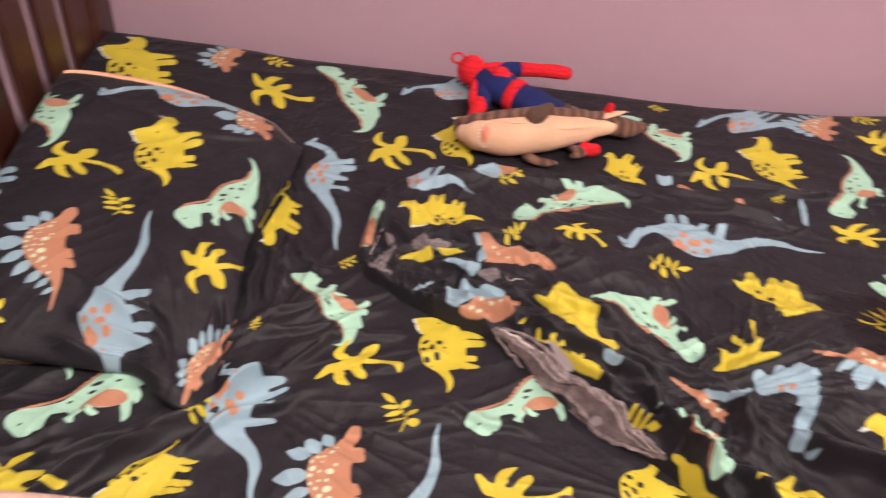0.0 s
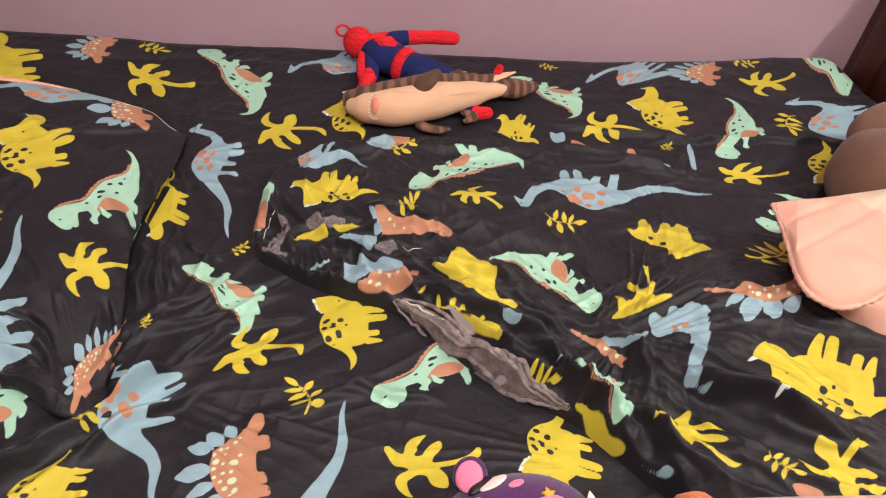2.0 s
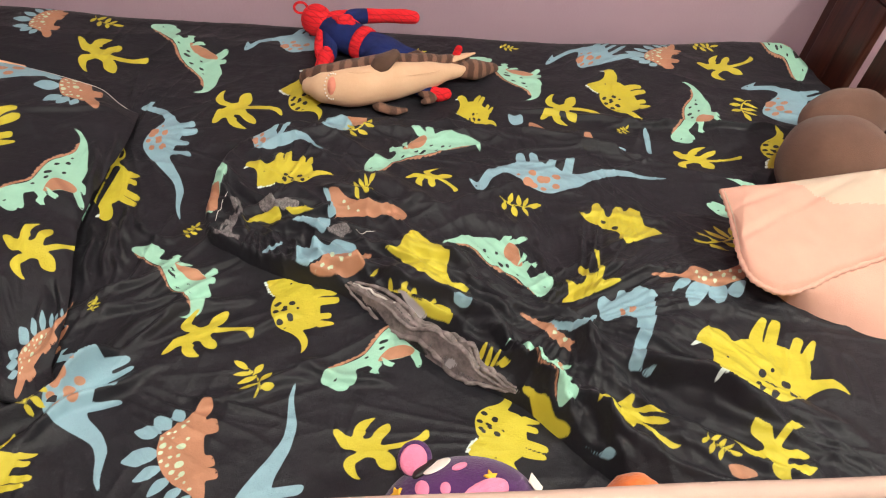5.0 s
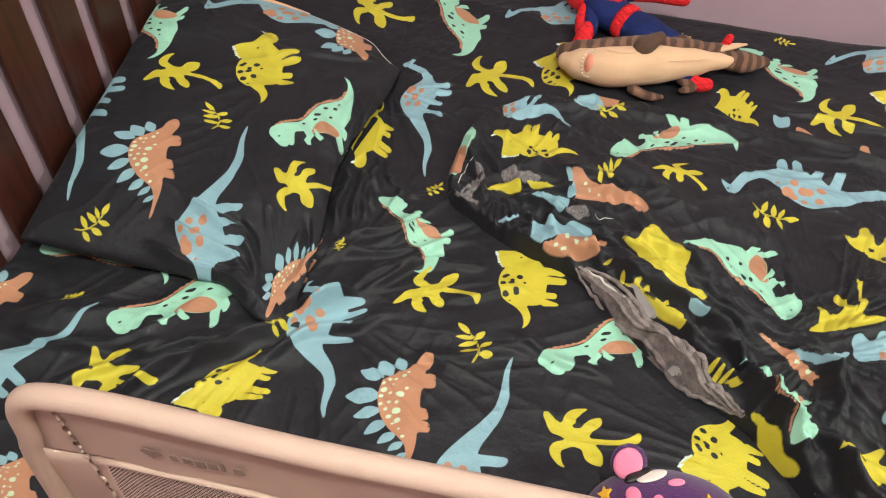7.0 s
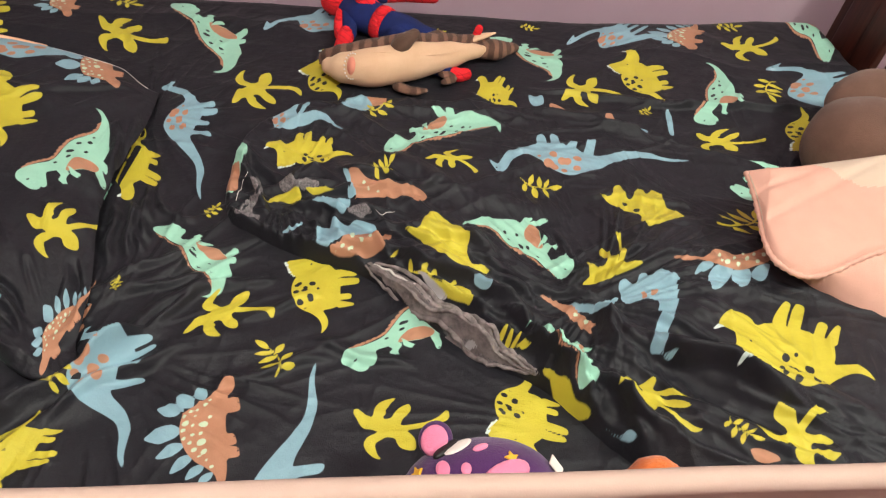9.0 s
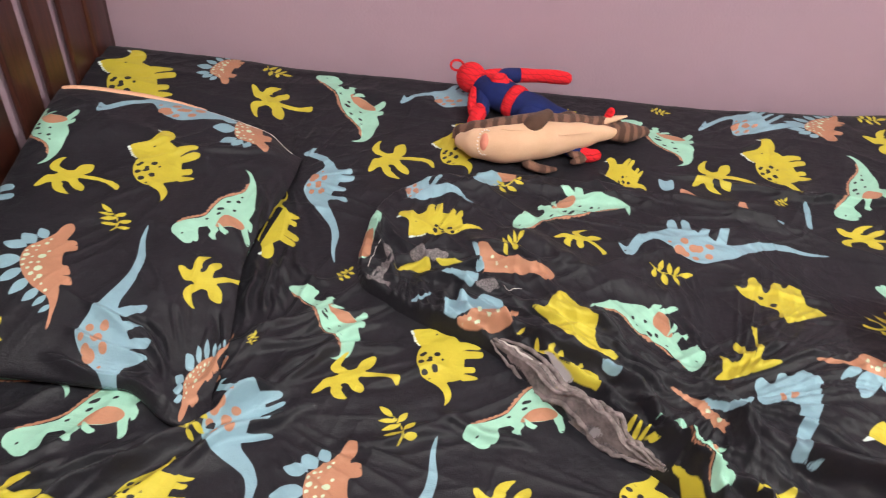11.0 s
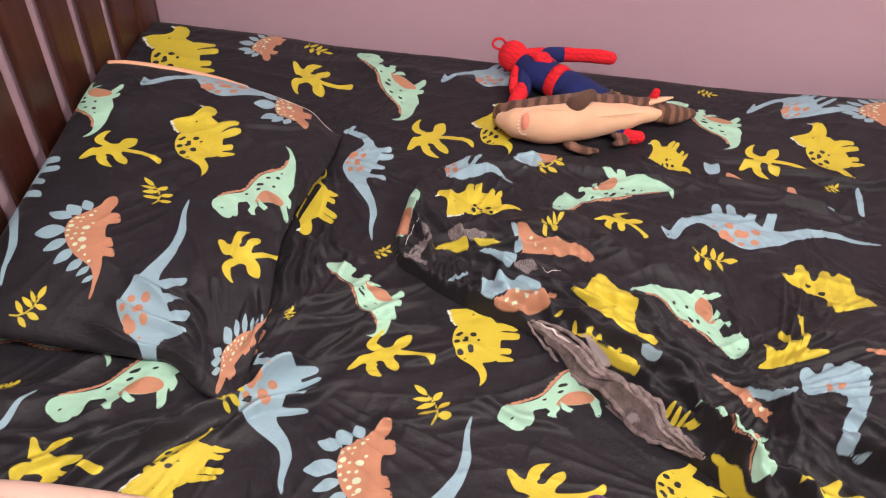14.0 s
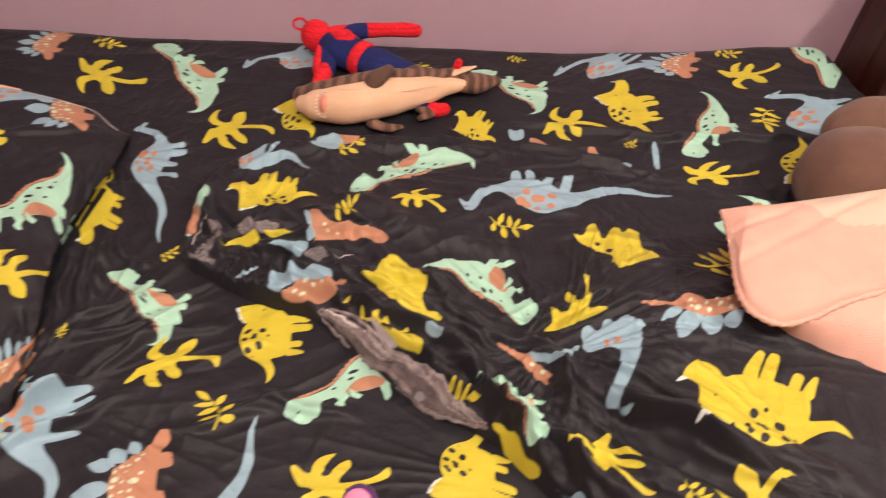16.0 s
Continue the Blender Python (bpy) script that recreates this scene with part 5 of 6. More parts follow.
patch("duvet", "blue", [(1.184, 0.547), (1.176, 0.539), (1.171, 0.529), (1.163, 0.509), (1.167, 0.506), (1.174, 0.506), (1.181, 0.510), (1.203, 0.530), (1.210, 0.537), (1.213, 0.542), (1.209, 0.545), (1.195, 0.551)])
patch("duvet", "blue", [(1.212, 0.541), (1.206, 0.531), (1.206, 0.525), (1.203, 0.509), (1.209, 0.507), (1.218, 0.510), (1.230, 0.522), (1.240, 0.537), (1.238, 0.544), (1.221, 0.544)])
patch("duvet", "blue", [(1.241, 0.539), (1.236, 0.529), (1.237, 0.523), (1.248, 0.520), (1.257, 0.526), (1.266, 0.541), (1.261, 0.544), (1.249, 0.544)])
patch("duvet", "mint", [(1.209, 0.578), (1.211, 0.580), (1.212, 0.581), (1.213, 0.581), (1.214, 0.580), (1.213, 0.578), (1.213, 0.577), (1.212, 0.575), (1.211, 0.574), (1.207, 0.570), (1.206, 0.569), (1.204, 0.569), (1.203, 0.569), (1.204, 0.573), (1.206, 0.575), (1.208, 0.576)])
patch("duvet", "mint", [(1.203, 0.554), (1.206, 0.556), (1.214, 0.564), (1.216, 0.564), (1.216, 0.563), (1.212, 0.555), (1.211, 0.553), (1.209, 0.550), (1.208, 0.549), (1.207, 0.548), (1.205, 0.548), (1.203, 0.548), (1.202, 0.548), (1.201, 0.549), (1.201, 0.550), (1.202, 0.553)])
patch("duvet", "mint", [(1.219, 0.550), (1.222, 0.553), (1.223, 0.553), (1.224, 0.553), (1.225, 0.552), (1.226, 0.551), (1.226, 0.550), (1.225, 0.548), (1.224, 0.548), (1.224, 0.547), (1.223, 0.546), (1.221, 0.546), (1.220, 0.547), (1.219, 0.548), (1.219, 0.548), (1.219, 0.549)])
patch("duvet", "mint", [(1.247, 0.569), (1.249, 0.570), (1.250, 0.571), (1.251, 0.571), (1.252, 0.570), (1.252, 0.568), (1.250, 0.565), (1.248, 0.563), (1.245, 0.560), (1.239, 0.554), (1.238, 0.554), (1.237, 0.554), (1.236, 0.554), (1.236, 0.556), (1.242, 0.563), (1.245, 0.567)])
patch("duvet", "mint", [(1.253, 0.556), (1.256, 0.558), (1.261, 0.562), (1.263, 0.562), (1.263, 0.562), (1.258, 0.555), (1.257, 0.553), (1.255, 0.550), (1.254, 0.549), (1.252, 0.548), (1.251, 0.547), (1.250, 0.547), (1.249, 0.548), (1.249, 0.549), (1.249, 0.551), (1.252, 0.554)])
patch("duvet", "mint", [(1.227, 0.569), (1.229, 0.571), (1.232, 0.574), (1.234, 0.574), (1.232, 0.571), (1.232, 0.570), (1.231, 0.568), (1.229, 0.565), (1.228, 0.564), (1.225, 0.562), (1.222, 0.560), (1.221, 0.559), (1.221, 0.561), (1.224, 0.564), (1.225, 0.567), (1.226, 0.568)])
patch("duvet", "mint", [(1.265, 0.579), (1.266, 0.581), (1.267, 0.581), (1.268, 0.581), (1.269, 0.580), (1.269, 0.579), (1.268, 0.577), (1.267, 0.575), (1.265, 0.573), (1.263, 0.572), (1.262, 0.572), (1.261, 0.571), (1.260, 0.572), (1.262, 0.575), (1.263, 0.577), (1.264, 0.578)])
patch("duvet", "mint", [(1.247, 0.579), (1.248, 0.580), (1.250, 0.580), (1.251, 0.581), (1.252, 0.580), (1.252, 0.579), (1.251, 0.578), (1.249, 0.576), (1.249, 0.575), (1.248, 0.574), (1.246, 0.574), (1.246, 0.575), (1.246, 0.575), (1.246, 0.576), (1.246, 0.577), (1.247, 0.579)])
patch("duvet", "mint", [(1.278, 0.578), (1.280, 0.579), (1.282, 0.579), (1.283, 0.578), (1.283, 0.578), (1.283, 0.576), (1.282, 0.575), (1.281, 0.573), (1.280, 0.571), (1.277, 0.569), (1.276, 0.569), (1.274, 0.569), (1.274, 0.570), (1.274, 0.571), (1.274, 0.572), (1.276, 0.576)])
patch("duvet", "mint", [(1.197, 0.556), (1.198, 0.557), (1.199, 0.557), (1.200, 0.557), (1.200, 0.556), (1.201, 0.556), (1.201, 0.555), (1.200, 0.553), (1.200, 0.553), (1.199, 0.552), (1.198, 0.552), (1.198, 0.552), (1.197, 0.553), (1.197, 0.553), (1.197, 0.554), (1.197, 0.555)])
patch("duvet", "grey", [(0.556, 0.794), (0.561, 0.818), (0.565, 0.813), (0.572, 0.803), (0.568, 0.777), (0.554, 0.767), (0.544, 0.746), (0.534, 0.733), (0.537, 0.727), (0.554, 0.718), (0.562, 0.715), (0.565, 0.730), (0.560, 0.736), (0.544, 0.731), (0.544, 0.746), (0.562, 0.754), (0.565, 0.772), (0.557, 0.791)])
patch("duvet", "grey", [(0.608, 0.789), (0.628, 0.812), (0.633, 0.794), (0.629, 0.769), (0.621, 0.769), (0.603, 0.780), (0.597, 0.787), (0.600, 0.800)])
patch("duvet", "grey", [(0.713, 0.731), (0.728, 0.715), (0.731, 0.713), (0.722, 0.714), (0.712, 0.713), (0.698, 0.718), (0.695, 0.720), (0.702, 0.729)])
patch("duvet", "tan", [(0.522, 0.848), (0.535, 0.827), (0.539, 0.810), (0.537, 0.790), (0.532, 0.779), (0.522, 0.785), (0.518, 0.802), (0.517, 0.842)])


def printed(cloth, x, y):
    """How far inside each colour of the print the places lie, in metres, cut off at 10 mm."""
    far = 0.01
    out = {layer: np.full(x.shape, -far) for layer, _ in LAYERS}
    for entry in STAMPS[cloth]:
        if len(entry) == 2:
            layer, outline = entry
            xs, ys = [p[0] for p in outline], [p[1] for p in outline]
            near = (x > min(xs) - far) & (x < max(xs) + far) & (y > min(ys) - far) & (y < max(ys) + far)
            if near.any():
                out[layer][near] = np.maximum(out[layer][near], np.clip(outline_distance(x[near], y[near], outline), -far, far))
            continue
        kind, o, e, g = entry
        det = e[0] * g[1] - e[1] * g[0]
        scale = math.sqrt(abs(det))
        middle, reach = o + e / 2, 1.1 * (np.hypot(*e) + np.hypot(*g)) / 2 + far
        near = np.hypot(x - middle[0], y - middle[1]) < reach * (1.5 if kind == "sprig" else 1.0)
        if not near.any():
            continue
        dx, dy = x[near] - o[0], y[near] - o[1]
        u, v = (dx * g[1] - dy * g[0]) / det, (dy * e[0] - dx * e[1]) / det
        for layer, form, data in MOTIFS[kind]:
            layer = "tealtop" if layer == "teal2" else layer
            if form == "outline":
                d = outline_distance(u, v, data)
            elif form == "dots":
                d = np.max([r - np.hypot(u - cx, v - cy) for cx, cy, r in data], axis=0)
            else:
                line, half = data
                d = np.full(u.shape, -9.0)
                for (ax, ay), (bx, by) in zip(line, line[1:]):
                    ex, ey = bx - ax, by - ay
                    t = np.clip(((u - ax) * ex + (v - ay) * ey) / (ex * ex + ey * ey), 0, 1)
                    d = np.maximum(d, half - np.hypot(u - ax - t * ex, v - ay - t * ey))
            out[layer][near] = np.maximum(out[layer][near], np.clip(d * scale, -far, far))
    return out


LINING_EDGES = ([(0.712, 0.626), (0.744, 0.592), (0.772, 0.557), (0.802, 0.520), (0.830, 0.488), (0.860, 0.464), (0.888, 0.448), (0.912, 0.434)],
                [(0.733, 0.630), (0.768, 0.604), (0.795, 0.572), (0.824, 0.549), (0.852, 0.524), (0.872, 0.489), (0.893, 0.462), (0.915, 0.437)])
SEAMS = [[(0.532, 0.750), (0.542, 0.790), (0.552, 0.811)], [(0.736, 0.715), (0.752, 0.721), (0.765, 0.721)]]


# ---- the cloths ----
def build_sheet():
    r = 0.055

    def axis(lo, hi):
        return np.concatenate([np.linspace(lo - 0.26, lo - 0.09, 12)[:-1], np.arange(lo - 0.09, hi + 0.09, 0.0024), np.linspace(hi + 0.09, hi + 0.26, 12)[1:]])

    us, vs = axis(-0.03, BED_L - r), axis(BED_N + r, BED_F - r)
    u, v = (a.ravel() for a in np.meshgrid(us, vs, indexing="ij"))
    cx, cy = np.clip(u, -0.03, BED_L - r), np.clip(v, BED_N + r, BED_F - r)
    ox, oy = u - cx, v - cy
    d = np.hypot(ox, oy)
    safe = np.maximum(d, 1e-9)
    a = np.minimum(d / r, math.pi / 2)
    x, y = np.maximum(cx + ox / safe * r * np.sin(a), -0.034), cy + oy / safe * r * np.sin(a)
    y = y + far_swing(x) * smooth(cy, 1.16, BED_F - r)
    z = sheet_z(cx, cy) - r * (1 - np.cos(a)) - np.maximum(d - r * math.pi / 2, 0)
    ob = sheet_mesh("fitted_sheet", x, y, z, grid_faces(len(us), len(vs)), printed("sheet", x, y), COTTON)
    return tagged(ob, "dark charcoal cotton sheet printed with dinosaurs, wrinkled, over the mattress", "bed sheet")


def build_pillow():
    pillow = base("pillow", "dark pillow in a dinosaur-print pillowcase leaning on the headboard", "pillow", (0.18, 0.78, TOP))
    n, m = 230, 340
    uu, vv = np.meshgrid(np.linspace(0, 1, n), np.linspace(0, 1, m), indexing="ij")
    uu, vv = uu.ravel(), vv.ravel()
    uu, vv = 0.5 + 0.5 * np.sin((uu - 0.5) * math.pi), 0.5 + 0.5 * np.sin((vv - 0.5) * math.pi) * 1.0
    x = uu * (pillow_right(vv) + 0.012) - 0.012
    y = pillow_near(uu) + vv * (pillow_far(uu) - pillow_near(uu))
    pull = 0.006 * (np.abs(2 * uu - 1) ** 6) * (1 - np.abs(2 * vv - 1) ** 4) * np.sign(uu - 0.5)
    x = x - np.maximum(pull, 0)
    quads = grid_faces(n, m)
    top, low = pillow_z(x, y), pillow_z(x, y, -1)
    faces = np.concatenate([quads, quads[:, ::-1] + len(x)])
    xx, yy, zz = np.concatenate([x, x]), np.concatenate([y, y]), np.concatenate([top, np.minimum(low, top - 0.0005)])
    layers = printed("pillow", xx, yy)
    case = sheet_mesh("pillowcase", xx - 0.18, yy - 0.78, zz - TOP, faces, layers, COTTON, pillow)
    us = np.array([0.02 + 0.56 * k / 16 for k in range(17)])
    px, py = us * 0.40 - 0.010, pillow_far(us) - 0.004
    line = [(float(a) - 0.18, float(b) - 0.78, float(c) - TOP + 0.002) for a, b, c in zip(px, py, pillow_z(px, py))]
    part("lining_edge", limb(line, [0.0025 + 0.0060 * math.sin(math.pi * min(1.0, 0.12 + k / 18)) for k in range(17)], steps=3, sides=10, flat=0.6), LINING, pillow, "peach lining showing at the pillowcase's open edge")
    us = np.array([0.60 + 0.38 * k / 12 for k in range(13)])
    px, py = us * 0.40 - 0.008, pillow_far(us) - 0.005
    line = [(float(a) - 0.18, float(b) - 0.78, float(c) - TOP + 0.0008) for a, b, c in zip(px, py, pillow_z(px, py))]
    part("seam", limb(line, [0.0006] * 13, steps=3, sides=6), THREAD, pillow, "pale thread along the pillowcase's seam")
    return pillow


def build_duvet():
    xs, ys = np.arange(0.49, 1.895, 0.0023), np.arange(0.155, 1.07, 0.0023)
    x, y = (a.ravel() for a in np.meshgrid(xs, ys, indexing="ij"))
    keep = outline_distance(x, y, DUVET) > -0.012
    z = duvet_z(x, y)
    quads = grid_faces(len(xs), len(ys), keep)
    used = np.unique(quads)
    index = np.zeros(len(x), int)
    index[used] = np.arange(len(used))
    quads = index[quads]
    x, y, z = x[used], y[used], z[used]
    edge = BED_N + 0.05
    drop = np.maximum(edge - y, 0)
    z = z - 6 * drop * drop
    duvet = base("duvet", "crumpled dark dinosaur-print duvet with grey lining pushed aside on the bed", "duvet", (1.2, 0.6, TOP))
    cover = sheet_mesh("cover", x - 1.2, y - 0.6, z - TOP, quads, printed("duvet", x, y), COTTON, duvet)
    solid = cover.modifiers.new("thickness", "SOLIDIFY")
    solid.thickness, solid.offset = 0.004, -1
    tagged(cover, "dark printed cotton cover")
    rng = random.Random(5)

    def laid(line, radius, lift, flat, mat, name, label):
        """A strip of cloth along a line on the duvet, thick and thin in turn."""
        fine = []
        for (ax, ay), (bx, by) in zip(line, line[1:]):
            fine += [(ax + (bx - ax) * k / 3, ay + (by - ay) * k / 3) for k in range(3)]
        fine.append(line[-1])
        ends = len(fine) - 1
        heights = duvet_z(np.array([p[0] for p in fine]), np.array([p[1] for p in fine]))
        points = [(px - 1.2 + rng.uniform(-0.3, 0.3) * radius, py - 0.6 + rng.uniform(-0.3, 0.3) * radius, float(pz) - TOP + lift + rng.uniform(-0.2, 0.2) * radius) for (px, py), pz in zip(fine, heights)]
        sizes = [radius * (0.35 + 0.65 * math.sin(math.pi * min(1, max(0, k / ends * 0.9 + 0.05)))) * rng.uniform(0.86, 1.14) for k in range(len(fine))]
        part(name, limb(points, sizes, steps=4, sides=12, flat=flat), mat, duvet, label)

    # the lining where it is pulled out, gathered along its length
    n, m = 150, 44
    grid = [[along(LINING_EDGES[0], i / n).lerp(along(LINING_EDGES[1], i / n), 0.82 * j / m) for j in range(m + 1)] for i in range(n + 1)]
    gx, gy = np.array([[p.x for p in row] for row in grid]).ravel(), np.array([[p.y for p in row] for row in grid]).ravel()
    u, v = np.repeat(np.arange(n + 1) / n, m + 1), np.tile(np.arange(m + 1) / m, n + 1)
    swing = v + 0.16 * lattice_noise(u * 5, v * 2, 41) + 0.05 * lattice_noise(u * 14, v * 3, 42)
    gathers = 0.0125 * (1 - np.abs(lattice_noise(u * 2.2, swing * 4.2, 43))) ** 1.8 + 0.0055 * (1 - np.abs(lattice_noise(u * 4, swing * 10, 44))) ** 2
    edge = np.sqrt(np.clip(1 - (2 * v - 1) ** 4, 0, 1)) * np.sqrt(np.clip(1 - (2 * u - 1) ** 8, 0, 1))
    gz = duvet_z(gx, gy) - 0.006 + edge * (0.004 + 0.5 * gathers)
    lining = sheet_mesh("lining", gx - 1.2, gy - 0.6, gz - TOP, grid_faces(n + 1, m + 1), {}, HEATHER, duvet)
    tagged(lining, "grey heather lining pulled out in gathers")
    for side, size, mat, label in ((0.10, 0.0062, HEATHER, "grey heather gather"), (0.34, 0.0050, HEATHER, ""), (0.55, 0.0066, HEATHER, ""), (0.74, 0.0034, THREAD, "pale printed gather"), (0.93, 0.0060, HEATHER, "")):
        line = [along(LINING_EDGES[0], k / 14).lerp(along(LINING_EDGES[1], k / 14), 0.82 * side + 0.06 * math.sin(k * 0.9 + side * 20)) for k in range(0, 15 if mat is HEATHER else 8)]
        laid([(p.x, p.y) for p in line], 0.72 * size, 0.0015, 0.75, mat, "gather", label)
    for line in SEAMS:
        laid(line, 0.0007, 0.0005, 1.0, THREAD, "seam", "pale stitched seam")
    return duvet


build_sheet()
build_pillow()
build_duvet()


# ---- soft toys and loose things on the bed ----
def build_doll():
    """A red and blue cloth doll lying face down: one plain mesh."""
    red, blue = 0, 1
    pieces = [
        blob((0.711, 1.316, 0.645), (0.031, 0.031, 0.032), mat=red),
        limb([(0.735, 1.300, 0.640), (0.762, 1.278, 0.637), (0.792, 1.254, 0.634)], [0.027, 0.039, 0.036], sides=24, flat=0.85, mat=blue),
        tube([(0.790, 1.254, 0.635), (0.795, 1.250, 0.635), (0.802, 1.244, 0.634), (0.807, 1.240, 0.634)], [0.0365, 0.0382, 0.0380, 0.0360], sides=24, flat=0.88, mat=red),
        limb([(0.802, 1.244, 0.634), (0.835, 1.226, 0.632), (0.880, 1.208, 0.626), (0.925, 1.194, 0.621)], [0.034, 0.036, 0.028, 0.019], sides=20, flat=0.85, mat=blue),
        limb([(0.930, 1.190, 0.621), (0.945, 1.184, 0.620), (0.958, 1.180, 0.62)], [0.018, 0.018, 0.016], mat=red),
        limb([(0.82, 1.215, 0.630), (0.87, 1.160, 0.624), (0.900, 1.120, 0.620)], [0.026, 0.023, 0.019], mat=blue),
        limb([(0.905, 1.124, 0.616), (0.926, 1.110, 0.612), (0.944, 1.112, 0.612)], [0.013, 0.014, 0.012], mat=red),
        limb([(0.962, 1.178, 0.622), (0.971, 1.188, 0.644), (0.978, 1.194, 0.660)], [0.009, 0.008, 0.009], flat=0.4, mat=red),
        limb([(0.750, 1.306, 0.644), (0.783, 1.318, 0.652), (0.812, 1.322, 0.655)], [0.0165, 0.0170, 0.0150], mat=blue),
        limb([(0.812, 1.322, 0.655), (0.850, 1.325, 0.655), (0.886, 1.326, 0.655), (0.908, 1.325, 0.654)], [0.0152, 0.0138, 0.0148, 0.0135], mat=red),
        limb([(0.736, 1.283, 0.636), (0.733, 1.248, 0.628), (0.731, 1.224, 0.623)], [0.018, 0.0155, 0.0145], mat=blue),
        limb([(0.722, 1.296, 0.637), (0.714, 1.255, 0.628), (0.713, 1.222, 0.622)], [0.0105, 0.0105, 0.0100], mat=red),
        limb([(0.726, 1.224, 0.623), (0.718, 1.195, 0.618), (0.710, 1.165, 0.615)], [0.0165, 0.0160, 0.0135], mat=red),
        limb([(0.724, 1.300, 0.656), (0.745, 1.310, 0.660), (0.770, 1.321, 0.660)], [0.010, 0.011, 0.009], flat=0.7, mat=red),
        limb([(0.751, 1.292, 0.665), (0.763, 1.281, 0.667), (0.776, 1.268, 0.664)], [0.012, 0.021, 0.012], sides=18, flat=0.4, mat=red),
        limb([(0.753, 1.280, 0.662), (0.757, 1.264, 0.658), (0.768, 1.252, 0.653)], [0.006, 0.005, 0.003], flat=0.5, mat=red),
        limb([(0.778, 1.286, 0.664), (0.790, 1.276, 0.661), (0.795, 1.262, 0.656)], [0.006, 0.005, 0.003], flat=0.5, mat=red),
    ]
    ring = [(0.680 + 0.013 * math.cos(a), 1.324 + 0.005 * math.sin(a), 0.666 + 0.009 * math.sin(a)) for a in (2 * math.pi * k / 16 for k in range(17))]
    pieces.append(tube(ring, [0.0026] * 17, sides=8, mat=red))
    doll = link_mesh("cloth_doll", join(*pieces), [RED, BLUE_PLUSH])
    return tagged(doll, "red and navy soft cloth doll lying face down by the wall", "doll")


def build_shark():
    shark = base("plush_shark", "brown striped plush shark with a peach belly lying on its side", "soft toy", (0.85, 1.13, 0.63))

    def at(p):
        return tuple(Vector(p) - Vector((0.85, 1.13, 0.63)))

    spine = [(0.690, 1.105, 0.628), (0.715, 1.095, 0.632), (0.765, 1.092, 0.636), (0.83, 1.110, 0.638), (0.90, 1.135, 0.635), (0.955, 1.160, 0.630), (0.995, 1.178, 0.627)]
    part("back", limb([at((x - 0.002, y + 0.021, z + 0.003)) for x, y, z in spine], [0.019, 0.029, 0.037, 0.038, 0.030, 0.020, 0.015], sides=20), STRIPED, shark, "brown striped back")
    part("belly", limb([at((x, y - 0.005, z + 0.004)) for x, y, z in spine[:-1]] + [at((0.985, 1.165, 0.631))], [0.017, 0.028, 0.0355, 0.0355, 0.027, 0.016, 0.010], sides=20), PEACH_PLUSH, shark, "peach plush belly")
    part("tail", limb([at((0.985, 1.172, 0.627)), at((1.01, 1.178, 0.626)), at((1.052, 1.190, 0.624))], [0.020, 0.026, 0.013], flat=0.7), STRIPED, shark, "brown striped tail")
    part("tail_lobe", limb([at((0.955, 1.176, 0.644)), at((0.985, 1.186, 0.650)), at((1.010, 1.192, 0.654))], [0.008, 0.008, 0.003], flat=0.5), PEACH_PLUSH, shark)
    part("fin", limb([at((0.802, 1.100, 0.666)), at((0.815, 1.104, 0.680)), at((0.838, 1.118, 0.690))], [0.014, 0.019, 0.012], flat=0.75), DARK_PLUSH, shark, "dark brown plush fin")
    part("fin", limb([at((0.87, 1.165, 0.650)), at((0.895, 1.176, 0.656)), at((0.912, 1.180, 0.652))], [0.014, 0.012, 0.006], flat=0.7), STRIPED, shark)
    part("fin", limb([at((0.90, 1.105, 0.618)), at((0.912, 1.092, 0.616)), at((0.898, 1.082, 0.614))], [0.012, 0.012, 0.007], flat=0.6), STRIPED, shark)
    part("fin", limb([at((0.81, 1.062, 0.616)), at((0.835, 1.054, 0.613)), at((0.858, 1.058, 0.612))], [0.012, 0.011, 0.006], flat=0.6), STRIPED, shark)
    # the mouth: a pink patch let into the belly, edged by stitched teeth
    face = pose(*at((0.728, 1.087, 0.640)), 55, 0, -10)
    mouth = part("mouth", blob((0, 0, 0), (0.0140, 0.0225, 0.0328)), MOUTH_PINK, shark, "pink felt mouth")
    mouth.data.transform(face)
    for k in range(13):
        turn = radians(75 + 210 * k / 12)
        across, up = 0.0005 + 0.0130 * math.cos(turn), 0.0225 * math.sin(turn)
        place = face @ Vector((across, up, math.sqrt(0.0312 ** 2 - up ** 2)))
        part("tooth", blob(tuple(place), (0.0017, 0.0017, 0.0017), detail=1), WHITE_FELT, mouth, "white stitched tooth" if k == 0 else "")
    part("eye", blob(at((0.716, 1.112, 0.657)), (0.0045, 0.0045, 0.0045), detail=2), BLACK_FELT, shark, "black bead eye")
    for p0, p1, p2 in (((0.752, 1.083, 0.6745), (0.775, 1.079, 0.6755), (0.80, 1.084, 0.6755)), ((0.86, 1.088, 0.6655), (0.90, 1.101, 0.664), (0.93, 1.118, 0.661))):
        part("seam", limb([at(p0), at(p1), at(p2)], [0.0007] * 3, sides=6), PEACH_PLUSH, shark, "stitched belly seam")


def build_bear():
    bear = base("plush_bear", "large brown plush toy lying beside a folded peach quilt", "soft toy", (1.605, 0.865, 0.672))
    part("body", blob((-0.005, -0.035, -0.005), (0.108, 0.092, 0.085), (0, 0, 20), 4, 0.05, 2), BROWN_PLUSH, bear, "rounded brown body")
    part("head", blob((0.065, 0.065, 0.022), (0.098, 0.060, 0.052), (10, -6, 12), 4, 0.05, 5), BROWN_PLUSH, bear, "rounded brown head")


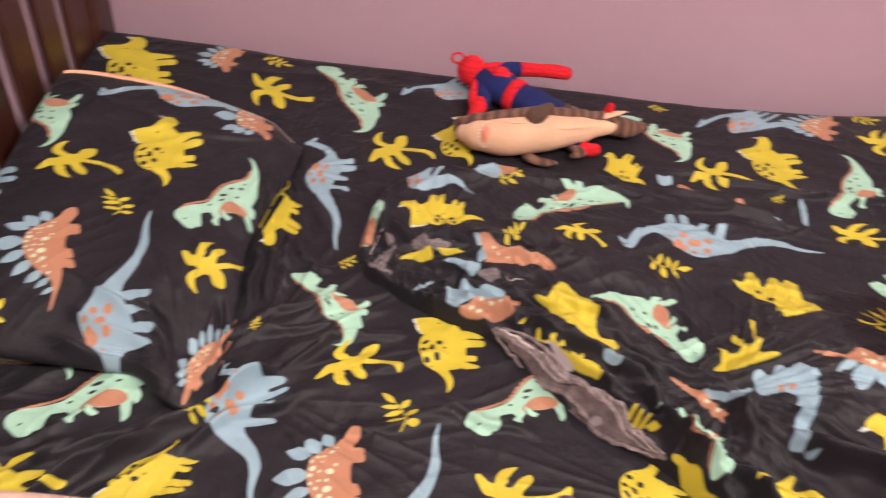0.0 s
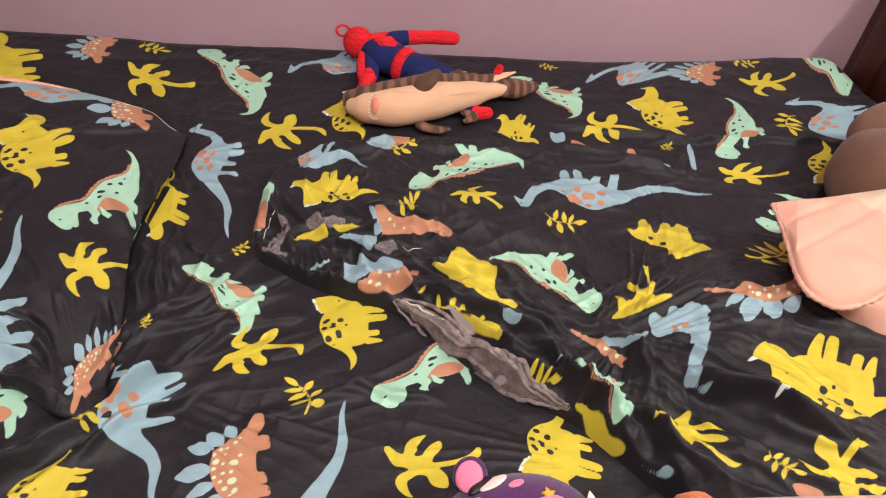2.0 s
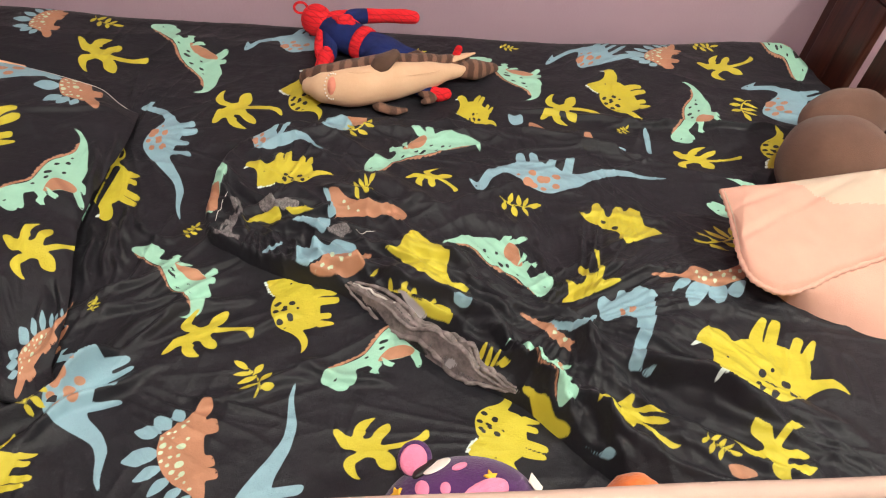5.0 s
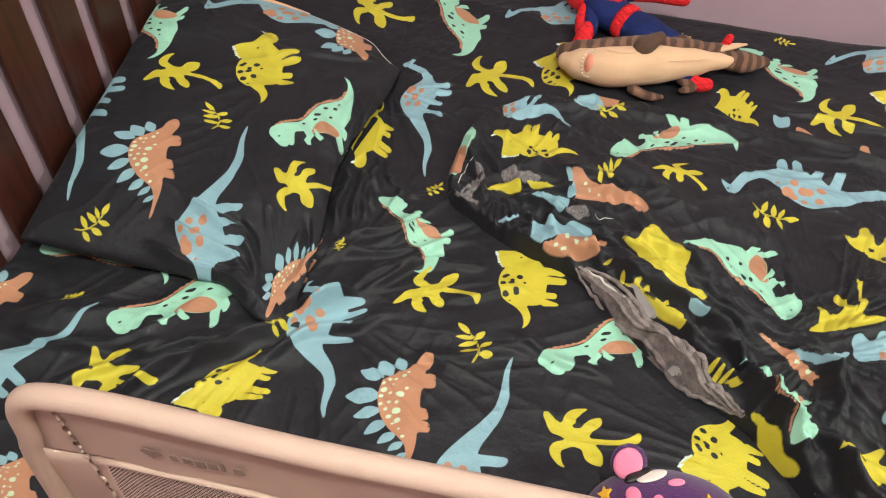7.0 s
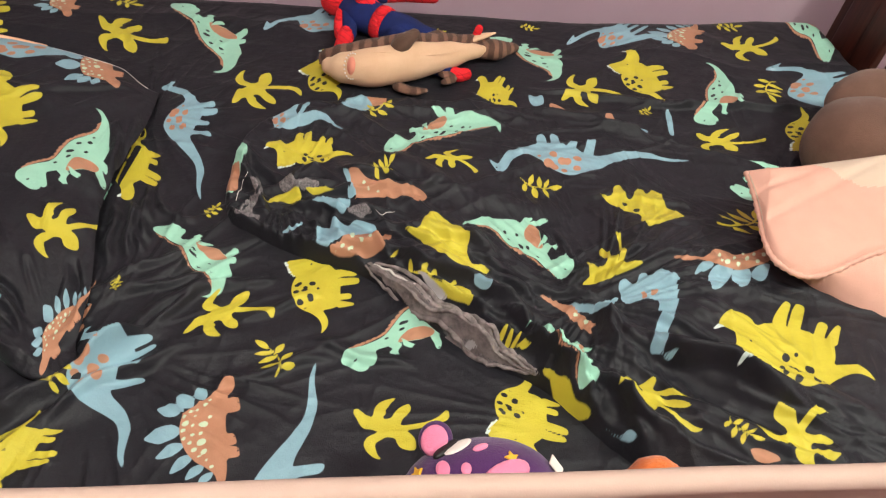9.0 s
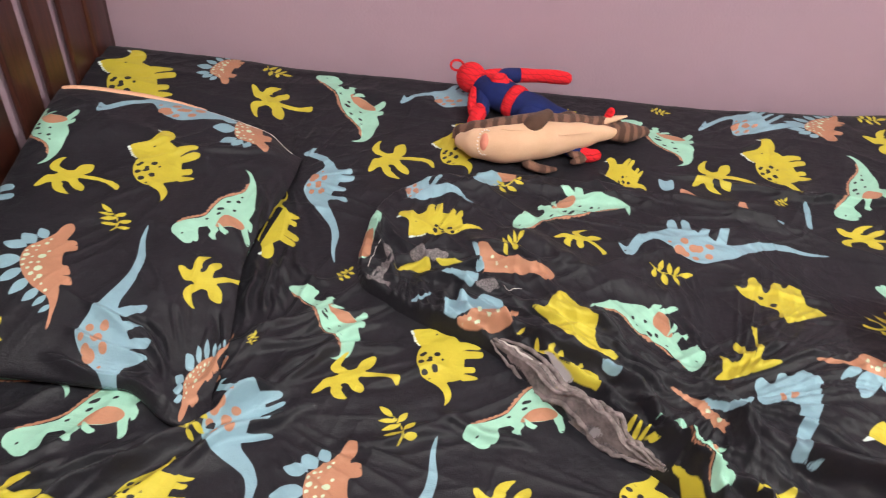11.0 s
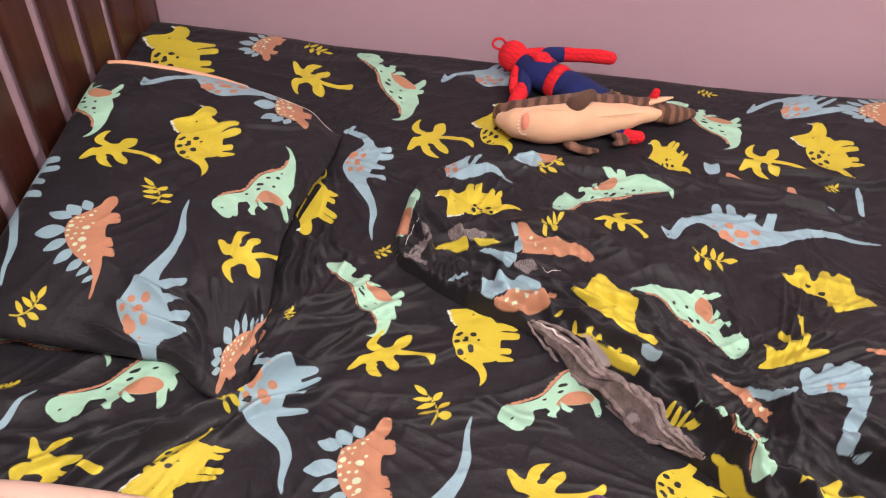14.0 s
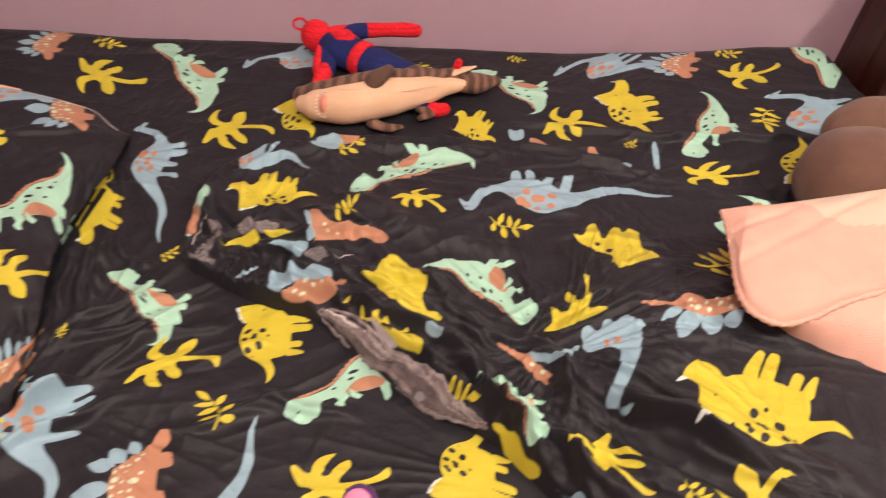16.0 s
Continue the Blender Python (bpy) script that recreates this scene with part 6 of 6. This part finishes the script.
def build_quilt():
    """A quilted cover folded double: a soft top with a piped rim, its lower layer sliding out in front."""
    ox, oy, oz = 1.50, 0.60, 0.66
    quilt = base("folded_quilt", "peach and cream quilted cover folded over, with piped edges", "quilt", (ox, oy, oz))
    front = [(1.284, 0.694, 0.727), (1.277, 0.650, 0.724), (1.266, 0.605, 0.721), (1.253, 0.556, 0.718), (1.256, 0.520, 0.716), (1.285, 0.497, 0.716), (1.330, 0.503, 0.719), (1.380, 0.520, 0.724), (1.450, 0.536, 0.730), (1.62, 0.575, 0.74), (1.82, 0.61, 0.745)]
    back = [(1.286, 0.697, 0.728), (1.296, 0.6945, 0.730), (1.310, 0.693, 0.732), (1.328, 0.692, 0.734), (1.350, 0.692, 0.736), (1.372, 0.693, 0.738), (1.400, 0.695, 0.740), (1.43, 0.698, 0.742), (1.49, 0.704, 0.745), (1.64, 0.72, 0.75), (1.83, 0.735, 0.75)]
    foot = [(1.370, 0.670), (1.350, 0.645), (1.330, 0.612), (1.316, 0.575), (1.308, 0.545), (1.312, 0.512), (1.345, 0.491), (1.392, 0.465), (1.460, 0.424), (1.62, 0.350), (1.83, 0.285)]
    n, m = 90, 44

    def puff(x, y, v):
        rim = min(1.0, min(v, 1 - v) / 0.16)
        crease = 0.004 * math.exp(-((y - 0.600 - 0.42 * (x - 1.29)) / 0.007) ** 2) + 0.003 * math.exp(-((y - 0.648 - 0.30 * (x - 1.29)) / 0.006) ** 2)
        return 0.015 * math.sqrt(max(0, rim * (2 - rim))) + rim * (0.007 * noise.noise(Vector((x * 11, y * 13, 3))) + 0.003 * noise.noise(Vector((x * 34, y * 26, 7))) - crease)

    bm = bmesh.new()
    rows = []
    for i in range(n + 1):
        a, b = along(front, i / n), along(back, i / n)
        row = []
        for j in range(m + 1):
            p = a.lerp(b, j / m)
            row.append(bm.verts.new((p.x - ox, p.y - oy, p.z + puff(p.x, p.y, j / m) * min(1.0, (a - b).length / 0.12) - oz)))
        rows.append(row)
    for i in range(n):
        for j in range(m):
            f = bm.faces.new((rows[i][j], rows[i + 1][j], rows[i + 1][j + 1], rows[i][j + 1]))
            c = f.calc_center_median()
            x, y = c.x + ox, c.y + oy
            f.material_index = int(x > 1.375 and y > (0.692 - 1.25 * (x - 1.380) if x < 1.43 else 0.632 - 0.05 * (x - 1.43)))
    part("top_cover", bm, [QUILT_PINK, QUILT_CREAM], quilt, "peach quilted top with a cream panel")
    rim = [along(front, k / 120) for k in range(121)]
    part("piping", tube([(p.x - ox, p.y - oy, p.z - oz + 0.0005) for p in rim], [0.0040 + 0.0009 * math.sin(k * 1.9) + 0.0005 * math.sin(k * 0.7) for k in range(121)], sides=10), QUILT_PINK, quilt, "peach stitched piping")
    stitch = [along(front, k / 120).lerp(along(back, k / 120), 0.035) for k in range(3, 121)]
    part("seam", tube([(p.x - ox, p.y - oy, p.z + puff(p.x, p.y, 0.035) * 0.7 - oz - 0.0004) for p in stitch], [0.0009] * 118, sides=6), QUILT_CREAM, quilt, "cream stitched seam")

    def skirt(top_line, foot_line, bulge, name, label):
        bm, rows = bmesh.new(), []
        feet = [along([(px, py, 0.0) for px, py in foot_line], i / n) for i in range(n + 1)]
        ground = duvet_z(np.array([p.x for p in feet]), np.array([p.y for p in feet]))
        for i in range(n + 1):
            a, b = along(top_line, i / n), feet[i]
            b.z = float(ground[i]) - 0.004
            row = []
            for j in range(15):
                t = j / 14
                p = a.lerp(b, t)
                p.z += bulge * math.sin(math.pi * t) + 0.003 * math.sin(math.pi * t) * noise.noise(Vector((p.x * 24, p.y * 24, t * 2)))
                row.append(bm.verts.new((p.x - ox, p.y - oy, p.z - oz - 0.001)))
            rows.append(row)
        for i in range(n):
            for j in range(14):
                bm.faces.new((rows[i][j], rows[i + 1][j], rows[i + 1][j + 1], rows[i][j + 1]))
        part(name, bm, QUILT_PINK, quilt, label)

    skirt(front, foot, 0.010, "lower_layer", "peach lower layer of the fold")
    skirt(back, [(max(px, 1.372), py - 0.02) for px, py, _ in back], 0.0, "back_edge", "peach folded back edge")


def build_purple_toy():
    toy = base("purple_plush_toy", "purple plush toy with pink ears lying behind the bed rail", "soft toy", (0.805, 0.270, 0.655))
    size = Vector((0.086, 0.056, 0.058))
    part("head", blob((0, 0, 0), tuple(size), detail=4, lump=0.015, seed=1), PURPLE_PLUSH, toy, "rounded purple head")

    def laid_on(name, p, w, h, turn, mat, label, thick=0.0022):
        """A felt piece that lies flat on the head at p."""
        q = Vector(p)
        n = Vector((q.x / size.x ** 2, q.y / size.y ** 2, q.z / size.z ** 2)).normalized()
        bm = blob((0, 0, 0), (w, h, thick))
        m = Matrix.Translation(q) @ n.to_track_quat("Z", "Y").to_matrix().to_4x4() @ Matrix.Rotation(radians(turn), 4, "Z")
        bmesh.ops.transform(bm, matrix=m, verts=bm.verts)
        return part(name, bm, mat, toy, label)

    ear = part("ear", blob((-0.046, 0.046, 0.037), (0.0185, 0.009, 0.0195), (-52, 8, -12), 3), PURPLE_PLUSH, toy, "rounded purple ear")
    part("inner_ear", blob((-0.0488, 0.0408, 0.0440), (0.0145, 0.005, 0.0165), (-52, 8, -12), 3), PINK_PLUSH, ear, "pink inner ear")
    laid_on("eye_white", (-0.0255, 0.0315, 0.0445), 0.0185, 0.0085, 196, WHITE_FELT, "white felt eye rim")
    laid_on("eye", (-0.0375, 0.0325, 0.0392), 0.0185, 0.0080, 196, BLACK_FELT, "black felt eye", 0.0052)
    laid_on("spot", (-0.0039, 0.0247, 0.0525), 0.0095, 0.0048, 200, PINK_PLUSH, "pink spot")
    laid_on("spot", (-0.0455, 0.0066, 0.0478), 0.0100, 0.0075, 30, PINK_PLUSH, "")
    laid_on("nose", (-0.0235, 0.0010, 0.0555), 0.0070, 0.0055, 0, PINK_PLUSH, "small pink nose")
    laid_on("muzzle", (0.0130, -0.0125, 0.0560), 0.0310, 0.0150, 0, PINK_PLUSH, "pink muzzle", 0.006)
    star = [((0.0085 if k % 2 == 0 else 0.0040) * math.sin(math.pi * k / 5), (0.0085 if k % 2 == 0 else 0.0040) * math.cos(math.pi * k / 5)) for k in range(10)]
    part("star", plate(star, 0.0028, pose(0.0255, 0.0080, 0.0540, -6, 14, 8)), STAR_YELLOW, toy, "yellow felt star", soft=False)
    part("star", plate(star, 0.0028, pose(-0.0690, 0.0100, 0.0330, -14, -48, 12)), STAR_YELLOW, toy, soft=False)
    part("tag", plate([(-0.011, -0.006), (0.011, -0.006), (0.011, 0.006), (-0.011, 0.006)], 0.0012, pose(0.0790, 0.0080, 0.0290, -10, 42, -38)), WHITE_FELT, toy, "white cloth tag", soft=False)


def build_orange_toy():
    toy = base("orange_plush_toy", "small orange plush toy tucked behind the bed rail", "soft toy", (1.0, 0.262, 0.648))
    part("body", blob((0, 0, 0), (0.035, 0.03, 0.04), (0, 0, 10), 3, 0.12, 4), ORANGE_PLUSH, toy)


def build_bed_rail():
    rail = base("bed_guard_rail", "pale cloth-covered child's bed guard rail with a net panel", "bed rail", (0.83, 0.156, 0.60))
    rail.rotation_euler = (0, 0, radians(-3.15))
    z0, x0, x1 = 0.318, -0.574, 0.535
    slope = -0.015

    def top(x):
        return z0 + slope * (x - x0) / (x1 - x0)

    # the tube under the cloth, bent down at both ends
    ends = [(x0 - 0.055, 0.0, -0.26), (x0 - 0.018, 0.0, top(x0) - 0.16), (x0 - 0.003, 0, top(x0) - 0.075), (x0 + 0.004, 0, top(x0) - 0.036), (x0 + 0.020, 0, top(x0) - 0.013), (x0 + 0.055, 0, top(x0) - 0.004)]
    far = [(x1 - 0.055, 0, top(x1) - 0.004), (x1 - 0.020, 0, top(x1) - 0.013), (x1 - 0.004, 0, top(x1) - 0.036), (x1, 0, top(x1) - 0.075), (x1 - 0.004, 0, -0.26)]
    mid = [(x0 + (x1 - x0) * k / 10, 0.001 * math.sin(k * 2.3), top(x0 + (x1 - x0) * k / 10) - 0.004 + 0.0010 * math.sin(k * 1.7)) for k in range(1, 10)]
    part("top_sleeve", limb(ends + mid + far, [0.0098] * (len(ends) + len(mid) + len(far)), steps=4, sides=16), RAIL_CLOTH, rail, "pale cloth sleeve over a metal tube")
    wx0, wx1, wtop = x0 + 0.046, x1 - 0.046, -0.098

    def cloth(xa, xb, za, zb, name, mat, wave=0.0018, ny=24, skin=0.0012, flare=0.0):
        bm = bmesh.new()
        grid = []
        nx = 60
        for i in range(nx + 1):
            x = xa(0) + (xb(0) - xa(0)) * i / nx if callable(xa) else xa + (xb - xa) * i / nx
            row = []
            for j in range(ny + 1):
                z = za(x) + (zb(x) - za(x)) * j / ny
                y = wave * (math.sin(x * 61 + z * 38) + noise.noise(Vector((x * 14, z * 9, 2))) * 1.6)
                out = flare * (1 - i / nx) * min(1.0, max(0.0, (top(x) - 0.06 - z) / 0.4))
                row.append(bm.verts.new((x - out, y, z)))
            grid.append(row)
        for i in range(nx):
            for j in range(ny):
                bm.faces.new((grid[i][j], grid[i + 1][j], grid[i + 1][j + 1], grid[i][j + 1]))
        if skin:
            made = bmesh.ops.extrude_face_region(bm, geom=bm.faces[:])
            bmesh.ops.translate(bm, vec=(0, skin, 0), verts=[v for v in made["geom"] if isinstance(v, bmesh.types.BMVert)])
        return part(name, bm, mat, rail)

    cloth(x0 + 0.002, x1 - 0.002, lambda x: top(x) + wtop, lambda x: top(x) - 0.006 - 0.045 * max(0, 1 - (x - x0) / 0.04) ** 2, "upper_panel", RAIL_CLOTH, 0.001)
    cloth(x0 + 0.002, wx0, lambda x: -0.22, lambda x: top(x) + wtop - 0.001, "end_panel", RAIL_CLOTH, flare=0.055)
    cloth(wx1, x1 - 0.002, lambda x: -0.22, lambda x: top(x) + wtop - 0.001, "end_panel", RAIL_CLOTH)
    cloth(wx0, wx1, lambda x: -0.22, lambda x: -0.12, "lower_panel", RAIL_CLOTH)
    cloth(wx0, wx1, lambda x: -0.12, lambda x: top(x) + wtop, "net_panel", NET, 0.0008, 10, 0)
    hem = [(wx0 + (wx1 - wx0) * k / 30, -0.0015, top(wx0 + (wx1 - wx0) * k / 30) + wtop + 0.001 * math.sin(k)) for k in range(31)]
    for seam_x in (wx0 - 0.012, wx1 + 0.012):
        line = [(seam_x + (0.012 if seam_x < 0 else -0.012) * k / 40 + 0.0012 * math.sin(k * 2.3), -0.002, top(seam_x) - 0.012 - 0.0075 * k) for k in range(41)]
        part("seam", tube(line, [0.0016 + 0.0007 * math.sin(k * 1.9) for k in range(41)], sides=8), RAIL_CLOTH, rail, "gathered seam at the end panel")
    part("hem", tube(hem, [0.003] * 31, sides=8), RAIL_CLOTH, rail, "stitched hem over the net")
    # the maker's mark as plain shapes: a heart and a row of bars
    mark_z = top(-0.44) - 0.056
    heart = [(0.0085 * math.sin(a) ** 3, 0.0005 * (13 * math.cos(a) - 5 * math.cos(2 * a) - 2 * math.cos(3 * a) - math.cos(4 * a))) for a in (2 * math.pi * k / 24 for k in range(24))]
    part("heart_mark", plate(heart, 0.0006, pose(-0.472, -0.0035, mark_z, 90, 0, 0)), RAIL_PRINT, rail, "grey printed heart", soft=False)
    for k, (w, h) in enumerate(((0.005, 0.0085), (0.007, 0.0085), (0.007, 0.011), (0.007, 0.0085), (0.003, 0.0125), (0.008, 0.0085))):
        low = mark_z - 0.0045 - (0.0025 if k == 2 else 0)
        part("mark_bar", box(-0.4575 + 0.0098 * k, -0.4575 + 0.0098 * k + w, -0.0042, -0.0034, low, low + h), RAIL_PRINT, rail, "grey printed bar" if k == 0 else "", soft=False)


build_bed_rail()
build_doll()
build_shark()
build_bear()
build_quilt()
build_purple_toy()
build_orange_toy()
